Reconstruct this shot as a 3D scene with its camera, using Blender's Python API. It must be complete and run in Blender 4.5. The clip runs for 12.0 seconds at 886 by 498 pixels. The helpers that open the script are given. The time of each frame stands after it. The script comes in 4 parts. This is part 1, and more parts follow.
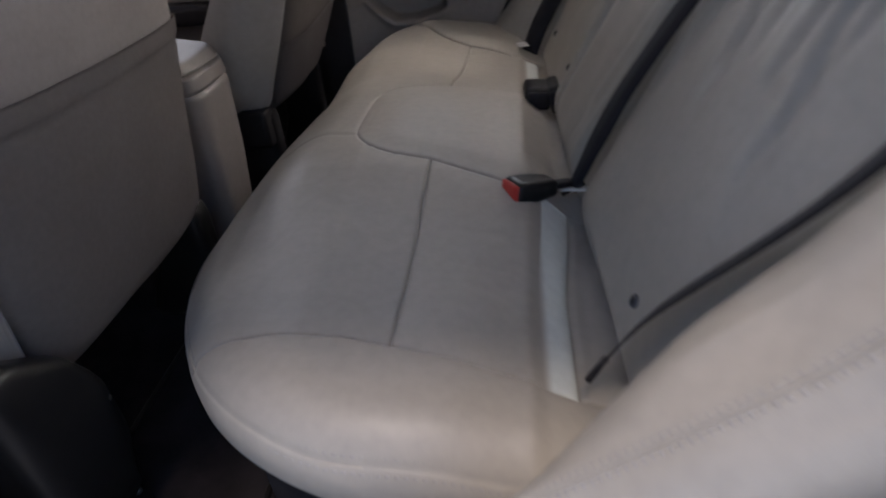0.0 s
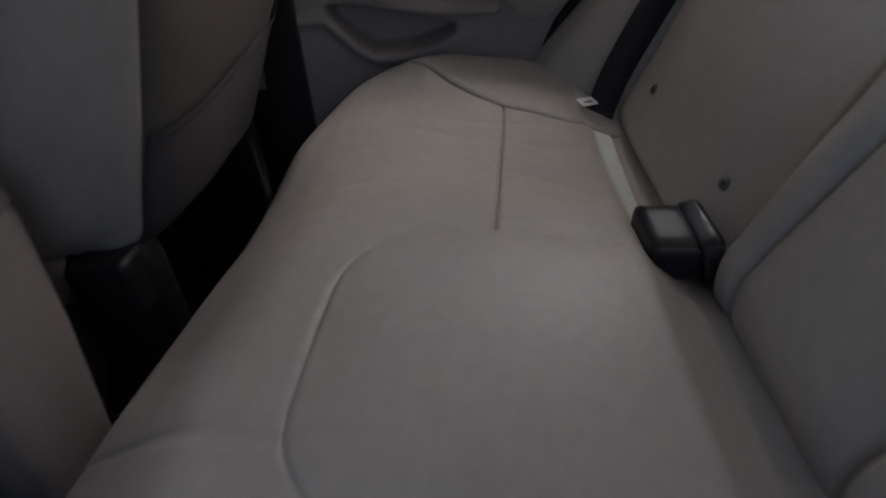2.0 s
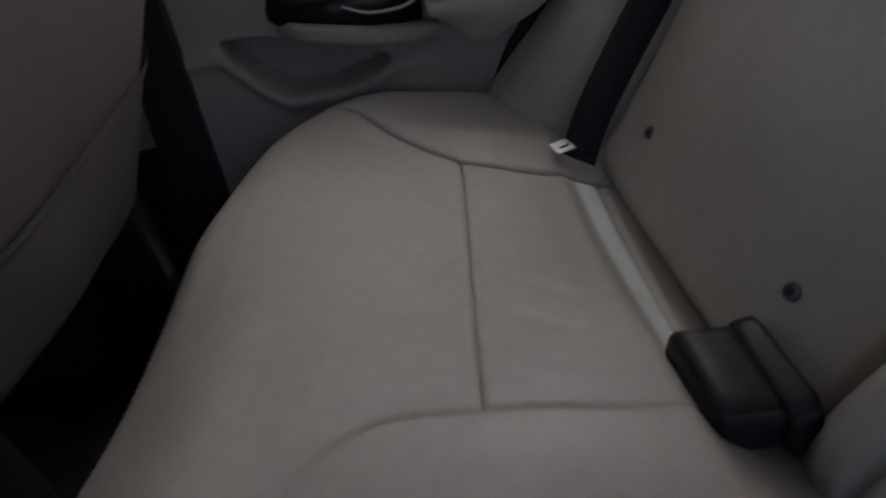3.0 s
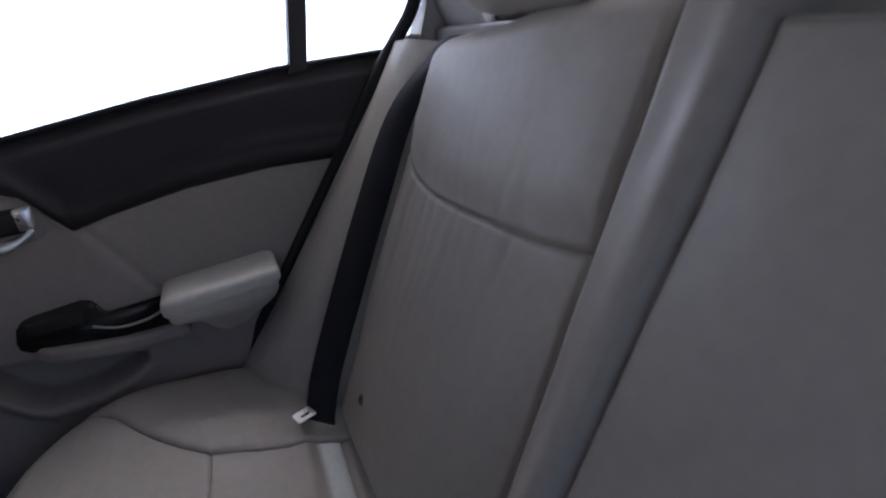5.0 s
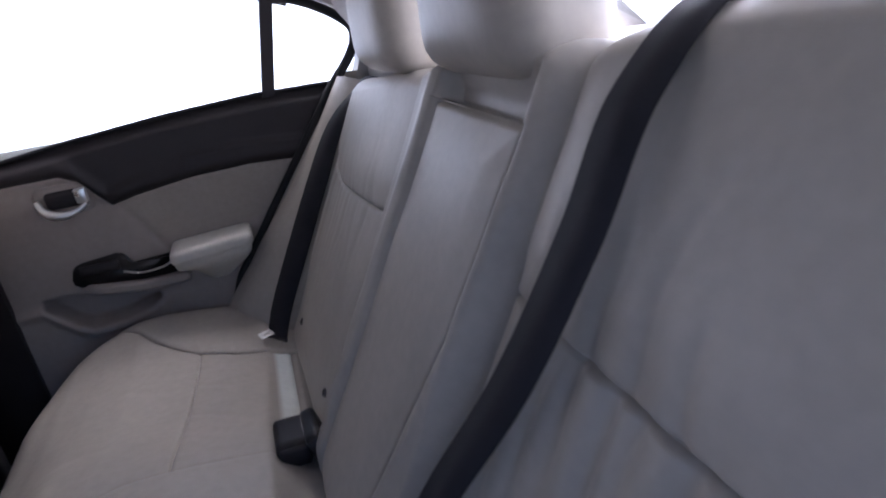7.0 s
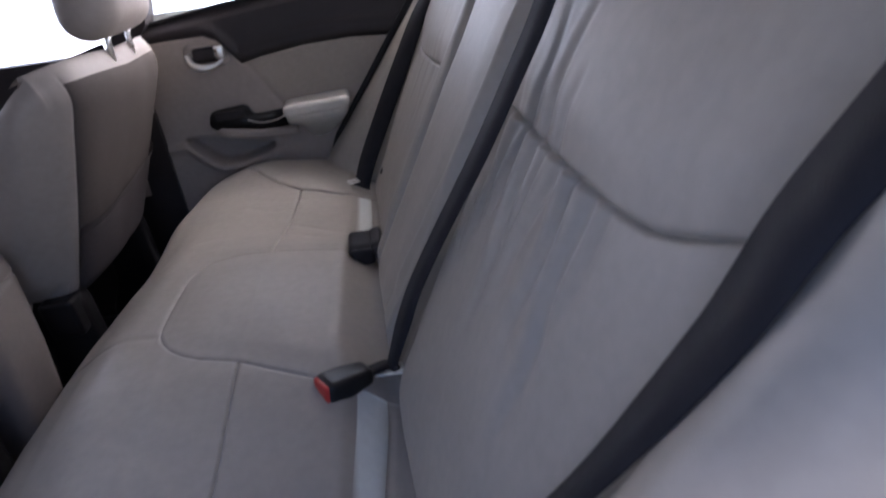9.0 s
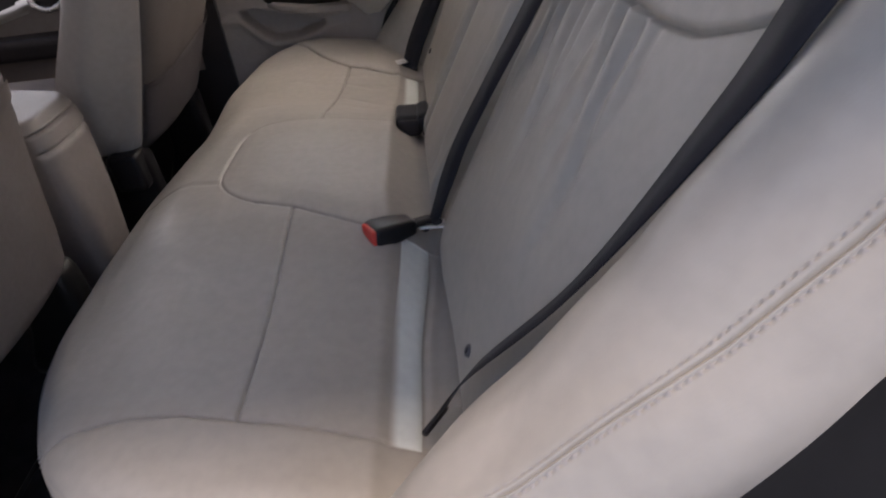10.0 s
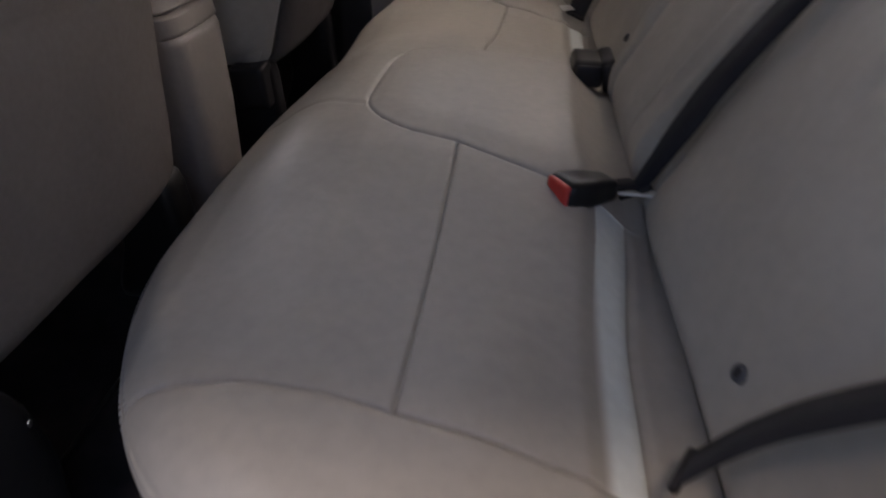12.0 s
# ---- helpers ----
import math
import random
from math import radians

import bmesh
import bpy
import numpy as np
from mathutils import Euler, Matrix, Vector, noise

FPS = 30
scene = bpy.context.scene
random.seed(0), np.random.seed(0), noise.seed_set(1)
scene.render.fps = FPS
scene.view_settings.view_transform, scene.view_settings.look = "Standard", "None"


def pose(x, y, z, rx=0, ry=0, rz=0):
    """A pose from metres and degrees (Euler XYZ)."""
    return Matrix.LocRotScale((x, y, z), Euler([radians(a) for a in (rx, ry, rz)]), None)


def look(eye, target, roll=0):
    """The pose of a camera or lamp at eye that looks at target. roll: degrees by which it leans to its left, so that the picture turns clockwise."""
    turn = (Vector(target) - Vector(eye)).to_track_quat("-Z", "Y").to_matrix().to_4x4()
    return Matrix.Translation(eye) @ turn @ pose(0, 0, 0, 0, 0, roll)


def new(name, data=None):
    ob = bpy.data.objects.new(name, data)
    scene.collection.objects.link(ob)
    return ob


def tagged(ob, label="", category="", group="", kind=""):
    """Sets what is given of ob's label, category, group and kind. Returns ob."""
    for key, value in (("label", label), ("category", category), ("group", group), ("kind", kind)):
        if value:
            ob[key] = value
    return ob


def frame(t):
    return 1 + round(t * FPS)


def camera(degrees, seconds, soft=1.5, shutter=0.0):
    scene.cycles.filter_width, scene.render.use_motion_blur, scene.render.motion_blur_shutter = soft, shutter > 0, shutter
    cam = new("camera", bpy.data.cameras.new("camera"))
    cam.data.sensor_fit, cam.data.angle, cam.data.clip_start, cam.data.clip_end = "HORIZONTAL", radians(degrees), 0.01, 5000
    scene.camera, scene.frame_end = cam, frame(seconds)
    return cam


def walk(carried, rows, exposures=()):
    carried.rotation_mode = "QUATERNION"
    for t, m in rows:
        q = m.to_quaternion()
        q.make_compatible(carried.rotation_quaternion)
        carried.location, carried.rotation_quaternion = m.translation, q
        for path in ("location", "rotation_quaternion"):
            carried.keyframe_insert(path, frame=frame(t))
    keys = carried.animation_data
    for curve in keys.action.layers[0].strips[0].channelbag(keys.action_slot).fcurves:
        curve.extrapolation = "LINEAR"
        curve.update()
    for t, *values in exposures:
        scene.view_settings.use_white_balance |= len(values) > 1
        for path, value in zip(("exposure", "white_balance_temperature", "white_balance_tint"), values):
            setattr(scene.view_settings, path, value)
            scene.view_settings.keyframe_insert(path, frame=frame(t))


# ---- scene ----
from functools import lru_cache

cam = camera(75.0, 12.0, soft=1.9, shutter=0.5)
PATH = [
    (0, (-0.147, -0.998, 0.786), (-0.331, 0.487, -0.216), -5.6),
    (0.5, (-0.184, -0.853, 0.782), (-0.450, 0.605, -0.240), -2.1),
    (1, (-0.222, -0.660, 0.752), (-0.517, 0.810, -0.243), -2.0),
    (1.5, (-0.268, -0.468, 0.734), (-0.420, 1.000, -0.296), -2.5),
    (2, (-0.253, -0.315, 0.719), (-0.379, 1.155, -0.313), -4.9),
    (2.5, (-0.279, -0.168, 0.727), (-0.323, 1.281, -0.340), -6.7),
    (3, (-0.257, -0.075, 0.714), (-0.236, 1.375, -0.352), -7.2),
    (3.5, (-0.169, -0.053, 0.716), (-0.033, 1.486, -0.210), -8.5),
    (3.7, (-0.132, -0.059, 0.728), (0.054, 1.505, -0.143), -9.3),
    (5.5, (-0.074, -0.272, 0.939), (0.514, 1.297, 0.281), -8.7),
    (6, (-0.059, -0.384, 0.951), (0.493, 1.203, 0.307), -7.8),
    (6.5, (-0.035, -0.507, 0.965), (0.499, 1.078, 0.301), -8.5),
    (8.5, (-0.006, -0.846, 0.966), (0.242, 0.757, 0.185), -6.9),
    (9, (0.003, -0.889, 0.917), (0.146, 0.687, 0.059), -7.5),
    (9.5, (0.006, -0.924, 0.879), (0.061, 0.608, -0.064), -7.3),
    (10, (-0.024, -0.971, 0.866), (-0.026, 0.483, -0.196), -6.7),
    (10.5, (-0.059, -0.977, 0.780), (-0.117, 0.471, -0.288), -7.0),
    (11, (-0.102, -0.967, 0.738), (-0.213, 0.461, -0.352), -5.7),
    (11.5, (-0.143, -0.932, 0.732), (-0.298, 0.490, -0.360), -5.0),
    (12, (-0.188, -0.825, 0.726), (-0.385, 0.600, -0.356), -1.9),
]
walk(cam, [(t, look(eye, target, roll)) for t, eye, target, roll in PATH],
     exposures=[(0.0, 0.18, 6450, 17), (0.5, -0.06, 6300, 16), (1.0, -0.05, 6200, 17), (1.5, -0.16, 6100, 17), (2.5, -0.31, 5950, 17), (3.7, -0.34, 5800, 16),
                (5.3, -0.26, 5500, 22), (6.0, -0.08, 5550, 23), (6.5, 0.05, 5600, 24), (8.5, 0.42, 5650, 25), (9.0, 0.40, 5900, 24), (9.5, 0.50, 6350, 22),
                (10.0, 0.54, 6700, 20), (10.5, 0.46, 6850, 21), (11.0, 0.34, 6800, 21), (11.5, 0.24, 6800, 20), (12.0, 0.05, 6750, 20)])

# ---- light ----
world = bpy.data.worlds.new("sky")
scene.world = world
world.use_nodes = True
wn = world.node_tree.nodes
sky = wn.new("ShaderNodeTexSky")
sky.sky_type, sky.sun_disc = "NISHITA", False
sky.sun_elevation, sky.sun_rotation = radians(73), radians(171)
sky.air_density, sky.dust_density, sky.ozone_density = 1.0, 0.3, 3.5
wn["Background"].inputs["Strength"].default_value = 0.15
world.node_tree.links.new(sky.outputs[0], wn["Background"].inputs["Color"])

def window_light(name, at, target, size, power, color):
    d = bpy.data.lights.new(name, "AREA")
    d.shape, d.size, d.size_y, d.energy, d.color = "RECTANGLE", size[0], size[1], power, color
    o = new(name, d)
    o.matrix_world = look(at, target)
    return o


# area lamps for daylight: far side windows, rear window, windscreen (inside the closed front wall)
window_light("side_window_light", (0.62, 1.30, 1.50), (-0.35, 0.40, 0.40), (0.7, 1.4), 74, (1.0, 0.93, 0.84))
window_light("rear_window_light", (0.68, 0.0, 1.005), (0.21, 0.0, 0.125), (1.2, 0.58), 10, (0.97, 0.98, 1.0))
window_light("windscreen_light", (-1.78, 0.0, 0.95), (-1.20, 0.20, 0.55), (1.3, 0.30), 1.0, (0.93, 0.93, 1.0))

sun_data = bpy.data.lights.new("sun", "SUN")
sun_data.energy, sun_data.angle, sun_data.color = 2.2, radians(14), (1.0, 0.88, 0.75)
sun = new("sun", sun_data)
sun.matrix_world = look((0.15, -1.0, 3.4), (0, 0, 0))


# ---- materials ----
def mat(name, color, rough=0.5, metal=0.0, vary=0.12, scale=6.0, bump=0.0, bump_scale=300.0, spec=0.5,
        stain=None, stain_scale=2.5, coat=0.0, sheen=0.0, kind="noise"):
    """A procedural surface: a base colour that varies at two scales, fine relief and uneven gloss."""
    m = bpy.data.materials.new(name)
    m.use_nodes = True
    n, l = m.node_tree.nodes, m.node_tree.links
    b = n["Principled BSDF"]
    co = n.new("ShaderNodeTexCoord")
    big = n.new("ShaderNodeTexNoise")
    big.inputs["Scale"].default_value, big.inputs["Detail"].default_value = scale, 6
    l.new(co.outputs["Object"], big.inputs["Vector"])
    ramp = n.new("ShaderNodeValToRGB")
    ramp.color_ramp.elements[0].position, ramp.color_ramp.elements[1].position = 0.3, 0.7
    dark = [c * (1 - vary) for c in color]
    light = [min(1, c * (1 + vary)) for c in color]
    ramp.color_ramp.elements[0].color = (*(stain or dark), 1)
    ramp.color_ramp.elements[1].color = (*light, 1)
    l.new(big.outputs["Fac"], ramp.inputs["Fac"])
    fine = n.new("ShaderNodeTexNoise")
    fine.inputs["Scale"].default_value, fine.inputs["Detail"].default_value = scale * 14, 4
    l.new(co.outputs["Object"], fine.inputs["Vector"])
    mix = n.new("ShaderNodeMix")
    mix.data_type, mix.blend_type = "RGBA", "MULTIPLY"
    mix.inputs["Factor"].default_value = 0.35
    l.new(ramp.outputs["Color"], mix.inputs["A"])
    grey = n.new("ShaderNodeMapRange")
    grey.inputs["From Min"].default_value, grey.inputs["From Max"].default_value = 0.3, 0.7
    grey.inputs["To Min"].default_value, grey.inputs["To Max"].default_value = 0.85, 1.1
    l.new(fine.outputs["Fac"], grey.inputs["Value"])
    l.new(grey.outputs["Result"], mix.inputs["B"])
    l.new(mix.outputs["Result"], b.inputs["Base Color"])
    gloss = n.new("ShaderNodeMapRange")
    gloss.inputs["To Min"].default_value = max(0.02, rough - 0.08)
    gloss.inputs["To Max"].default_value = min(1.0, rough + 0.1)
    l.new(big.outputs["Fac"], gloss.inputs["Value"])
    l.new(gloss.outputs["Result"], b.inputs["Roughness"])
    b.inputs["Metallic"].default_value = metal
    b.inputs["Specular IOR Level"].default_value = spec
    b.inputs["Coat Weight"].default_value = coat
    b.inputs["Sheen Weight"].default_value = sheen
    if bump:
        if kind == "grain":
            tex = n.new("ShaderNodeTexVoronoi")
            tex.inputs["Scale"].default_value = bump_scale
            out = tex.outputs["Distance"]
        else:
            tex = n.new("ShaderNodeTexNoise")
            tex.inputs["Scale"].default_value, tex.inputs["Detail"].default_value = bump_scale, 3
            out = tex.outputs["Fac"]
        l.new(co.outputs["Object"], tex.inputs["Vector"])
        bp = n.new("ShaderNodeBump")
        bp.inputs["Strength"].default_value, bp.inputs["Distance"].default_value = bump, 0.001
        l.new(out, bp.inputs["Height"])
        l.new(bp.outputs["Normal"], b.inputs["Normal"])
    return m


LEATHER = mat("seat_leather", (0.402, 0.367, 0.314), 0.44, vary=0.06, scale=5, bump=0.07, bump_scale=700, kind="grain", spec=0.45)
# seat leather on the rear slope, window light painted in as a paler colour
LEATHER_LIT = mat("lit_smooth_leather", (0.80, 0.83, 0.78), 0.36, vary=0.04, scale=5, bump=0.15, bump_scale=650, kind="grain")
VINYL = mat("seat_back_vinyl", (0.305, 0.270, 0.240), 0.5, vary=0.05, scale=5, bump=0.25, bump_scale=500, kind="grain", spec=0.4)
# passenger pocket: darker than the driver's, the shade is in the colour
POCKET_SHADED = mat("shaded_pocket_cloth", (0.125, 0.108, 0.106), 0.85, vary=0.06, scale=8, bump=0.4, bump_scale=900)
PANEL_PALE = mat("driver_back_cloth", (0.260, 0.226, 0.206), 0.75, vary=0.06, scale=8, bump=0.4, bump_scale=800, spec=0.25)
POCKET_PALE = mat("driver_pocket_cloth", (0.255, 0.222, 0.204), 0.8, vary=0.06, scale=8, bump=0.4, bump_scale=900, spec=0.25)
# passenger seat back: the driver's cloth darkened to hold its shade
PANEL_SHADED = mat("seat_back_cloth", (0.078, 0.066, 0.059), 0.8, vary=0.07, scale=8, bump=0.4, bump_scale=800, spec=0.2)
BEIGE = mat("door_plastic", (0.312, 0.270, 0.240), 0.55, vary=0.05, scale=5, bump=0.25, bump_scale=700, kind="grain", spec=0.35)
ARMREST = mat("armrest_vinyl", (0.56, 0.535, 0.48), 0.45, vary=0.05, scale=6, bump=0.2, bump_scale=650, kind="grain")
INSERT = mat("door_cloth", (0.315, 0.280, 0.242), 0.8, vary=0.06, scale=7, bump=0.35, bump_scale=900)
CONSOLE = mat("console_vinyl", (0.200, 0.174, 0.156), 0.5, vary=0.06, scale=6, bump=0.25, bump_scale=600, kind="grain", spec=0.4)
BLACK = mat("black_plastic", (0.022, 0.018, 0.019), 0.5, vary=0.2, scale=8, bump=0.25, bump_scale=600, kind="grain", spec=0.35)
GLOSS = mat("glossy_black_plastic", (0.016, 0.015, 0.015), 0.32, vary=0.2, scale=10, spec=0.3)
RUBBER = mat("black_rubber", (0.012, 0.012, 0.013), 0.6, vary=0.2, scale=12, bump=0.1, spec=0.3)
CARPET = mat("black_carpet", (0.030, 0.026, 0.027), 0.95, vary=0.3, scale=20, bump=0.8, bump_scale=700, spec=0.1)
WEB = mat("belt_webbing", (0.024, 0.023, 0.027), 0.65, vary=0.12, scale=30, bump=0.4, bump_scale=900, spec=0.15, sheen=0.04)
RAIL = mat("black_steel", (0.010, 0.009, 0.010), 0.45, vary=0.2, scale=15, spec=0.3)
RED = mat("red_plastic", (0.62, 0.05, 0.035), 0.4, vary=0.1, scale=30)
CHROME = mat("chrome", (0.82, 0.82, 0.80), 0.28, metal=1.0, vary=0.05, scale=20)
NICKEL = mat("satin_nickel", (0.80, 0.79, 0.77), 0.42, metal=1.0, vary=0.04, scale=30)
STEEL = mat("steel", (0.6, 0.6, 0.58), 0.3, metal=1.0, vary=0.1, scale=30)
HEADLINER = mat("headliner_cloth", (0.55, 0.53, 0.50), 0.9, vary=0.05, scale=8, bump=0.4, bump_scale=800, spec=0.1)
PILLAR = mat("pillar_trim", (0.42, 0.41, 0.40), 0.6, vary=0.04, scale=6, bump=0.2, bump_scale=600, kind="grain")
SHELF = mat("shelf_cloth", (0.45, 0.44, 0.43), 0.9, vary=0.08, scale=9, bump=0.5, bump_scale=700, spec=0.1)
PAINT = mat("car_paint", (0.5, 0.5, 0.5), 0.25, vary=0.03, scale=4, coat=0.6)
CONCRETE = mat("concrete", (0.42, 0.41, 0.39), 0.85, vary=0.15, scale=1.2, bump=0.5, bump_scale=60)
BUTTON = mat("button_plastic", (0.10, 0.095, 0.10), 0.5)
THREAD = mat("stitch_thread", (0.36, 0.335, 0.31), 0.7, vary=0.08, scale=60)


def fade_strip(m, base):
    """The strip's painted-on light blends into the plain leather colour towards the front."""
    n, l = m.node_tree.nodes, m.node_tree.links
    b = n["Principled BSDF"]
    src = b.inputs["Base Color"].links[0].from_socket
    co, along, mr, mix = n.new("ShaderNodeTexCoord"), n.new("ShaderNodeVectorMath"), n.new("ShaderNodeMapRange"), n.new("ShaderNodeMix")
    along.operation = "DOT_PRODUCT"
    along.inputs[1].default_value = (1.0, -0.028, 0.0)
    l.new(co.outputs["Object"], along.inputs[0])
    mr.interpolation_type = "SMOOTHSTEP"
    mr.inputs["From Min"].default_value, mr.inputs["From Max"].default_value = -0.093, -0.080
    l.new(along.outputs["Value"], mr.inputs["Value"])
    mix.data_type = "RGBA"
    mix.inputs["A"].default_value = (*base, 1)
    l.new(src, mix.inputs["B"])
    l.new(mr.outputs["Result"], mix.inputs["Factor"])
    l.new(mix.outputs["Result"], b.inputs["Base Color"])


fade_strip(LEATHER_LIT, (0.405, 0.367, 0.317))


def glow(name, color, strength):
    m = bpy.data.materials.new(name)
    m.use_nodes = True
    b = m.node_tree.nodes["Principled BSDF"]
    b.inputs["Base Color"].default_value = (*color, 1)
    b.inputs["Emission Color"].default_value = (*color, 1)
    b.inputs["Emission Strength"].default_value = strength
    return m


DAYLIGHT = glow("hazy_daylight", (0.93, 0.96, 1.0), 2.8)


def glass(name, tint):
    m = bpy.data.materials.new(name)
    m.use_nodes = True
    b = m.node_tree.nodes["Principled BSDF"]
    b.inputs["Base Color"].default_value = (*tint, 1)
    b.inputs["Roughness"].default_value, b.inputs["IOR"].default_value = 0.0, 1.45
    b.inputs["Transmission Weight"].default_value = 1.0
    return m


GLASS = glass("window_glass", (0.92, 0.95, 0.93))


# ---- building helpers ----
def thing(name, label, category, group="", at=(0, 0, 0)):
    ob = new(name)
    ob.empty_display_size = 0.05
    ob.location = at
    return tagged(ob, label, category, group)


def part(name, bm, material, parent=None, label="", smooth=True):
    bmesh.ops.recalc_face_normals(bm, faces=bm.faces)
    me = bpy.data.meshes.new(name)
    for f in bm.faces:
        f.smooth = smooth
    bm.to_mesh(me)
    bm.free()
    me.materials.append(material)
    ob = new(name, me)
    if parent:
        ob.parent = parent
        root = parent
        while root.parent:
            root = root.parent
        ob.location = -root.location if parent is root else (0, 0, 0)
    if label:
        ob["label"] = label
    return ob


def structure(name, bm, material, label, category, smooth=False):
    ob = part(name, bm, material, smooth=smooth)
    return tagged(ob, label, category, kind="structure")


def sstep(a, b, v):
    t = min(1.0, max(0.0, (v - a) / (b - a)))
    return t * t * (3 - 2 * t)


def lerp(xs, ys, v):
    return float(np.interp(v, xs, ys))


def groove(d, w):
    return math.exp(-(d / w) ** 2)


def box(bm, lo, hi, bevel=0.0, segs=2, m=None):
    """A box from corner to corner, with rounded edges."""
    r = bmesh.ops.create_cube(bm, size=1.0)
    c = [(a + b) / 2 for a, b in zip(lo, hi)]
    d = [abs(b - a) for a, b in zip(lo, hi)]
    for v in r["verts"]:
        v.co = Vector((v.co.x * d[0] + c[0], v.co.y * d[1] + c[1], v.co.z * d[2] + c[2]))
    vs = r["verts"]
    if bevel:
        es = list({e for v in vs for e in v.link_edges})
        out = bmesh.ops.bevel(bm, geom=es, offset=bevel, segments=segs, affect="EDGES", profile=0.5)
        vs = list({v for f in out["faces"] for v in f.verts} | {v for v in vs if v.is_valid})
    if m is not None:
        bmesh.ops.transform(bm, matrix=m, verts=[v for v in vs if v.is_valid])
    return bm


def boxed(lo, hi, bevel=0.0, segs=2, m=None):
    return box(bmesh.new(), lo, hi, bevel, segs, m)


def tube(points, r, n=10, closed=False):
    """A round bar along points."""
    bm = bmesh.new()
    pts = [Vector(p) for p in points]
    rings = []
    up = Vector((0.12, 0.31, 0.94)).normalized()
    for i, p in enumerate(pts):
        a, b = pts[i - 1] if (i or closed) else p, pts[(i + 1) % len(pts)] if (i < len(pts) - 1 or closed) else p
        d = (b - a).normalized()
        s = d.cross(up).normalized()
        q = s.cross(d)
        rr = r[i] if isinstance(r, (list, tuple)) else r
        rings.append([bm.verts.new(p + rr * (math.cos(2 * math.pi * k / n) * s + math.sin(2 * math.pi * k / n) * q)) for k in range(n)])
    m = len(rings)
    for i in range(m if closed else m - 1):
        a, b = rings[i], rings[(i + 1) % m]
        for k in range(n):
            bm.faces.new((a[k], a[(k + 1) % n], b[(k + 1) % n], b[k]))
    if not closed:
        bm.faces.new(rings[0])
        bm.faces.new(rings[-1][::-1])
    return bm


def sheet(fn, us, vs, pick=None):
    """A surface fn(u, v) over a grid; pick(u, v) names the panel of each cell. Returns {panel: bmesh}."""
    P = [[fn(u, v) for v in vs] for u in us]
    out, made = {}, {}
    for i in range(len(us) - 1):
        for j in range(len(vs) - 1):
            k = pick((us[i] + us[i + 1]) / 2, (vs[j] + vs[j + 1]) / 2) if pick else "all"
            if k is None:
                continue
            bm = out.setdefault(k, bmesh.new())
            ring = []
            for a, b in ((i, j), (i + 1, j), (i + 1, j + 1), (i, j + 1)):
                v = made.get((k, a, b))
                if v is None:
                    v = made[(k, a, b)] = bm.verts.new(P[a][b])
                ring.append(v)
            bm.faces.new(ring)
    return out


def steps(a, b, n):
    return [a + (b - a) * i / n for i in range(n + 1)]


def ribbon(points, widths, sides, thick=0.0016):
    """A flat band: its middle line, its widths and the direction of its width at each point."""
    bm = bmesh.new()
    rows = []
    for i, p in enumerate(points):
        p, s = Vector(p), Vector(sides[i]).normalized()
        a = Vector(points[max(0, i - 1)])
        b = Vector(points[min(len(points) - 1, i + 1)])
        nrm = (b - a).cross(s).normalized() * thick / 2
        w = widths[i] / 2
        rows.append([bm.verts.new(q) for q in (p - s * w + nrm, p + s * w + nrm, p + s * w - nrm, p - s * w - nrm)])
    for a, b in zip(rows, rows[1:]):
        for k in range(4):
            bm.faces.new((a[k], a[(k + 1) % 4], b[(k + 1) % 4], b[k]))
    bm.faces.new(rows[0])
    bm.faces.new(rows[-1][::-1])
    return bm


def slab(outline, depth, axis="y"):
    """A plate with the given outline of (a, b) pairs, from depth[0] to depth[1] along axis."""
    bm = bmesh.new()

    def at(a, b, d):
        return {"y": (a, d, b), "x": (d, a, b), "z": (a, b, d)}[axis]
    f = [bm.verts.new(at(a, b, depth[0])) for a, b in outline]
    g = [bm.verts.new(at(a, b, depth[1])) for a, b in outline]
    bm.faces.new(f)
    bm.faces.new(g[::-1])
    for i in range(len(f)):
        j = (i + 1) % len(f)
        bm.faces.new((f[i], g[i], g[j], f[j]))
    return bm


def spline(keys, n=8):
    """A smooth line through points."""
    pts = [Vector(p) for p in keys]
    out = []
    for i in range(len(pts) - 1):
        p0, p1, p2, p3 = pts[max(0, i - 1)], pts[i], pts[i + 1], pts[min(len(pts) - 1, i + 2)]
        for k in range(n):
            t = k / n
            out.append(0.5 * (2 * p1 + (p2 - p0) * t + (2 * p0 - 5 * p1 + 4 * p2 - p3) * t * t + (3 * p1 - p0 - 3 * p2 + p3) * t ** 3))
    out.append(pts[-1])
    return out


def wobble(x, y, z, f):
    return noise.noise(Vector((x * f, y * f, z * f)))


# ---- the ground and what stands round the car ----
GROUND = -0.36
structure("ground", boxed((-400, -400, GROUND - 0.5), (400, 400, GROUND)), CONCRETE, "pale grey concrete ground under the car", "ground")

structure("backdrop", boxed((-14, 7.0, GROUND), (9, 7.4, 5.5)), DAYLIGHT, "bright white daylight beyond the far windows", "backdrop")

# ---- car body ----
SIDE = 0.80          # inner face of the doors
ROOF = 1.17


def floor_z(x, y):
    hump = 0.11 * (1 - sstep(0.07, 0.16, abs(y)))
    heel = 0.07 * sstep(-0.50, -0.38, x)
    return hump + heel


us, vs = steps(-2.0, 0.0, 50), steps(-0.70, 0.70, 56)
structure("floor", sheet(lambda x, y: (x, y, floor_z(x, y)), us, vs)["all"], CARPET,
          "black carpeted car floor with a central tunnel", "car floor", smooth=True)


# ---- rear bench cushion ----
CX, RX = -0.26, 0.310
NOSE = CX - RX


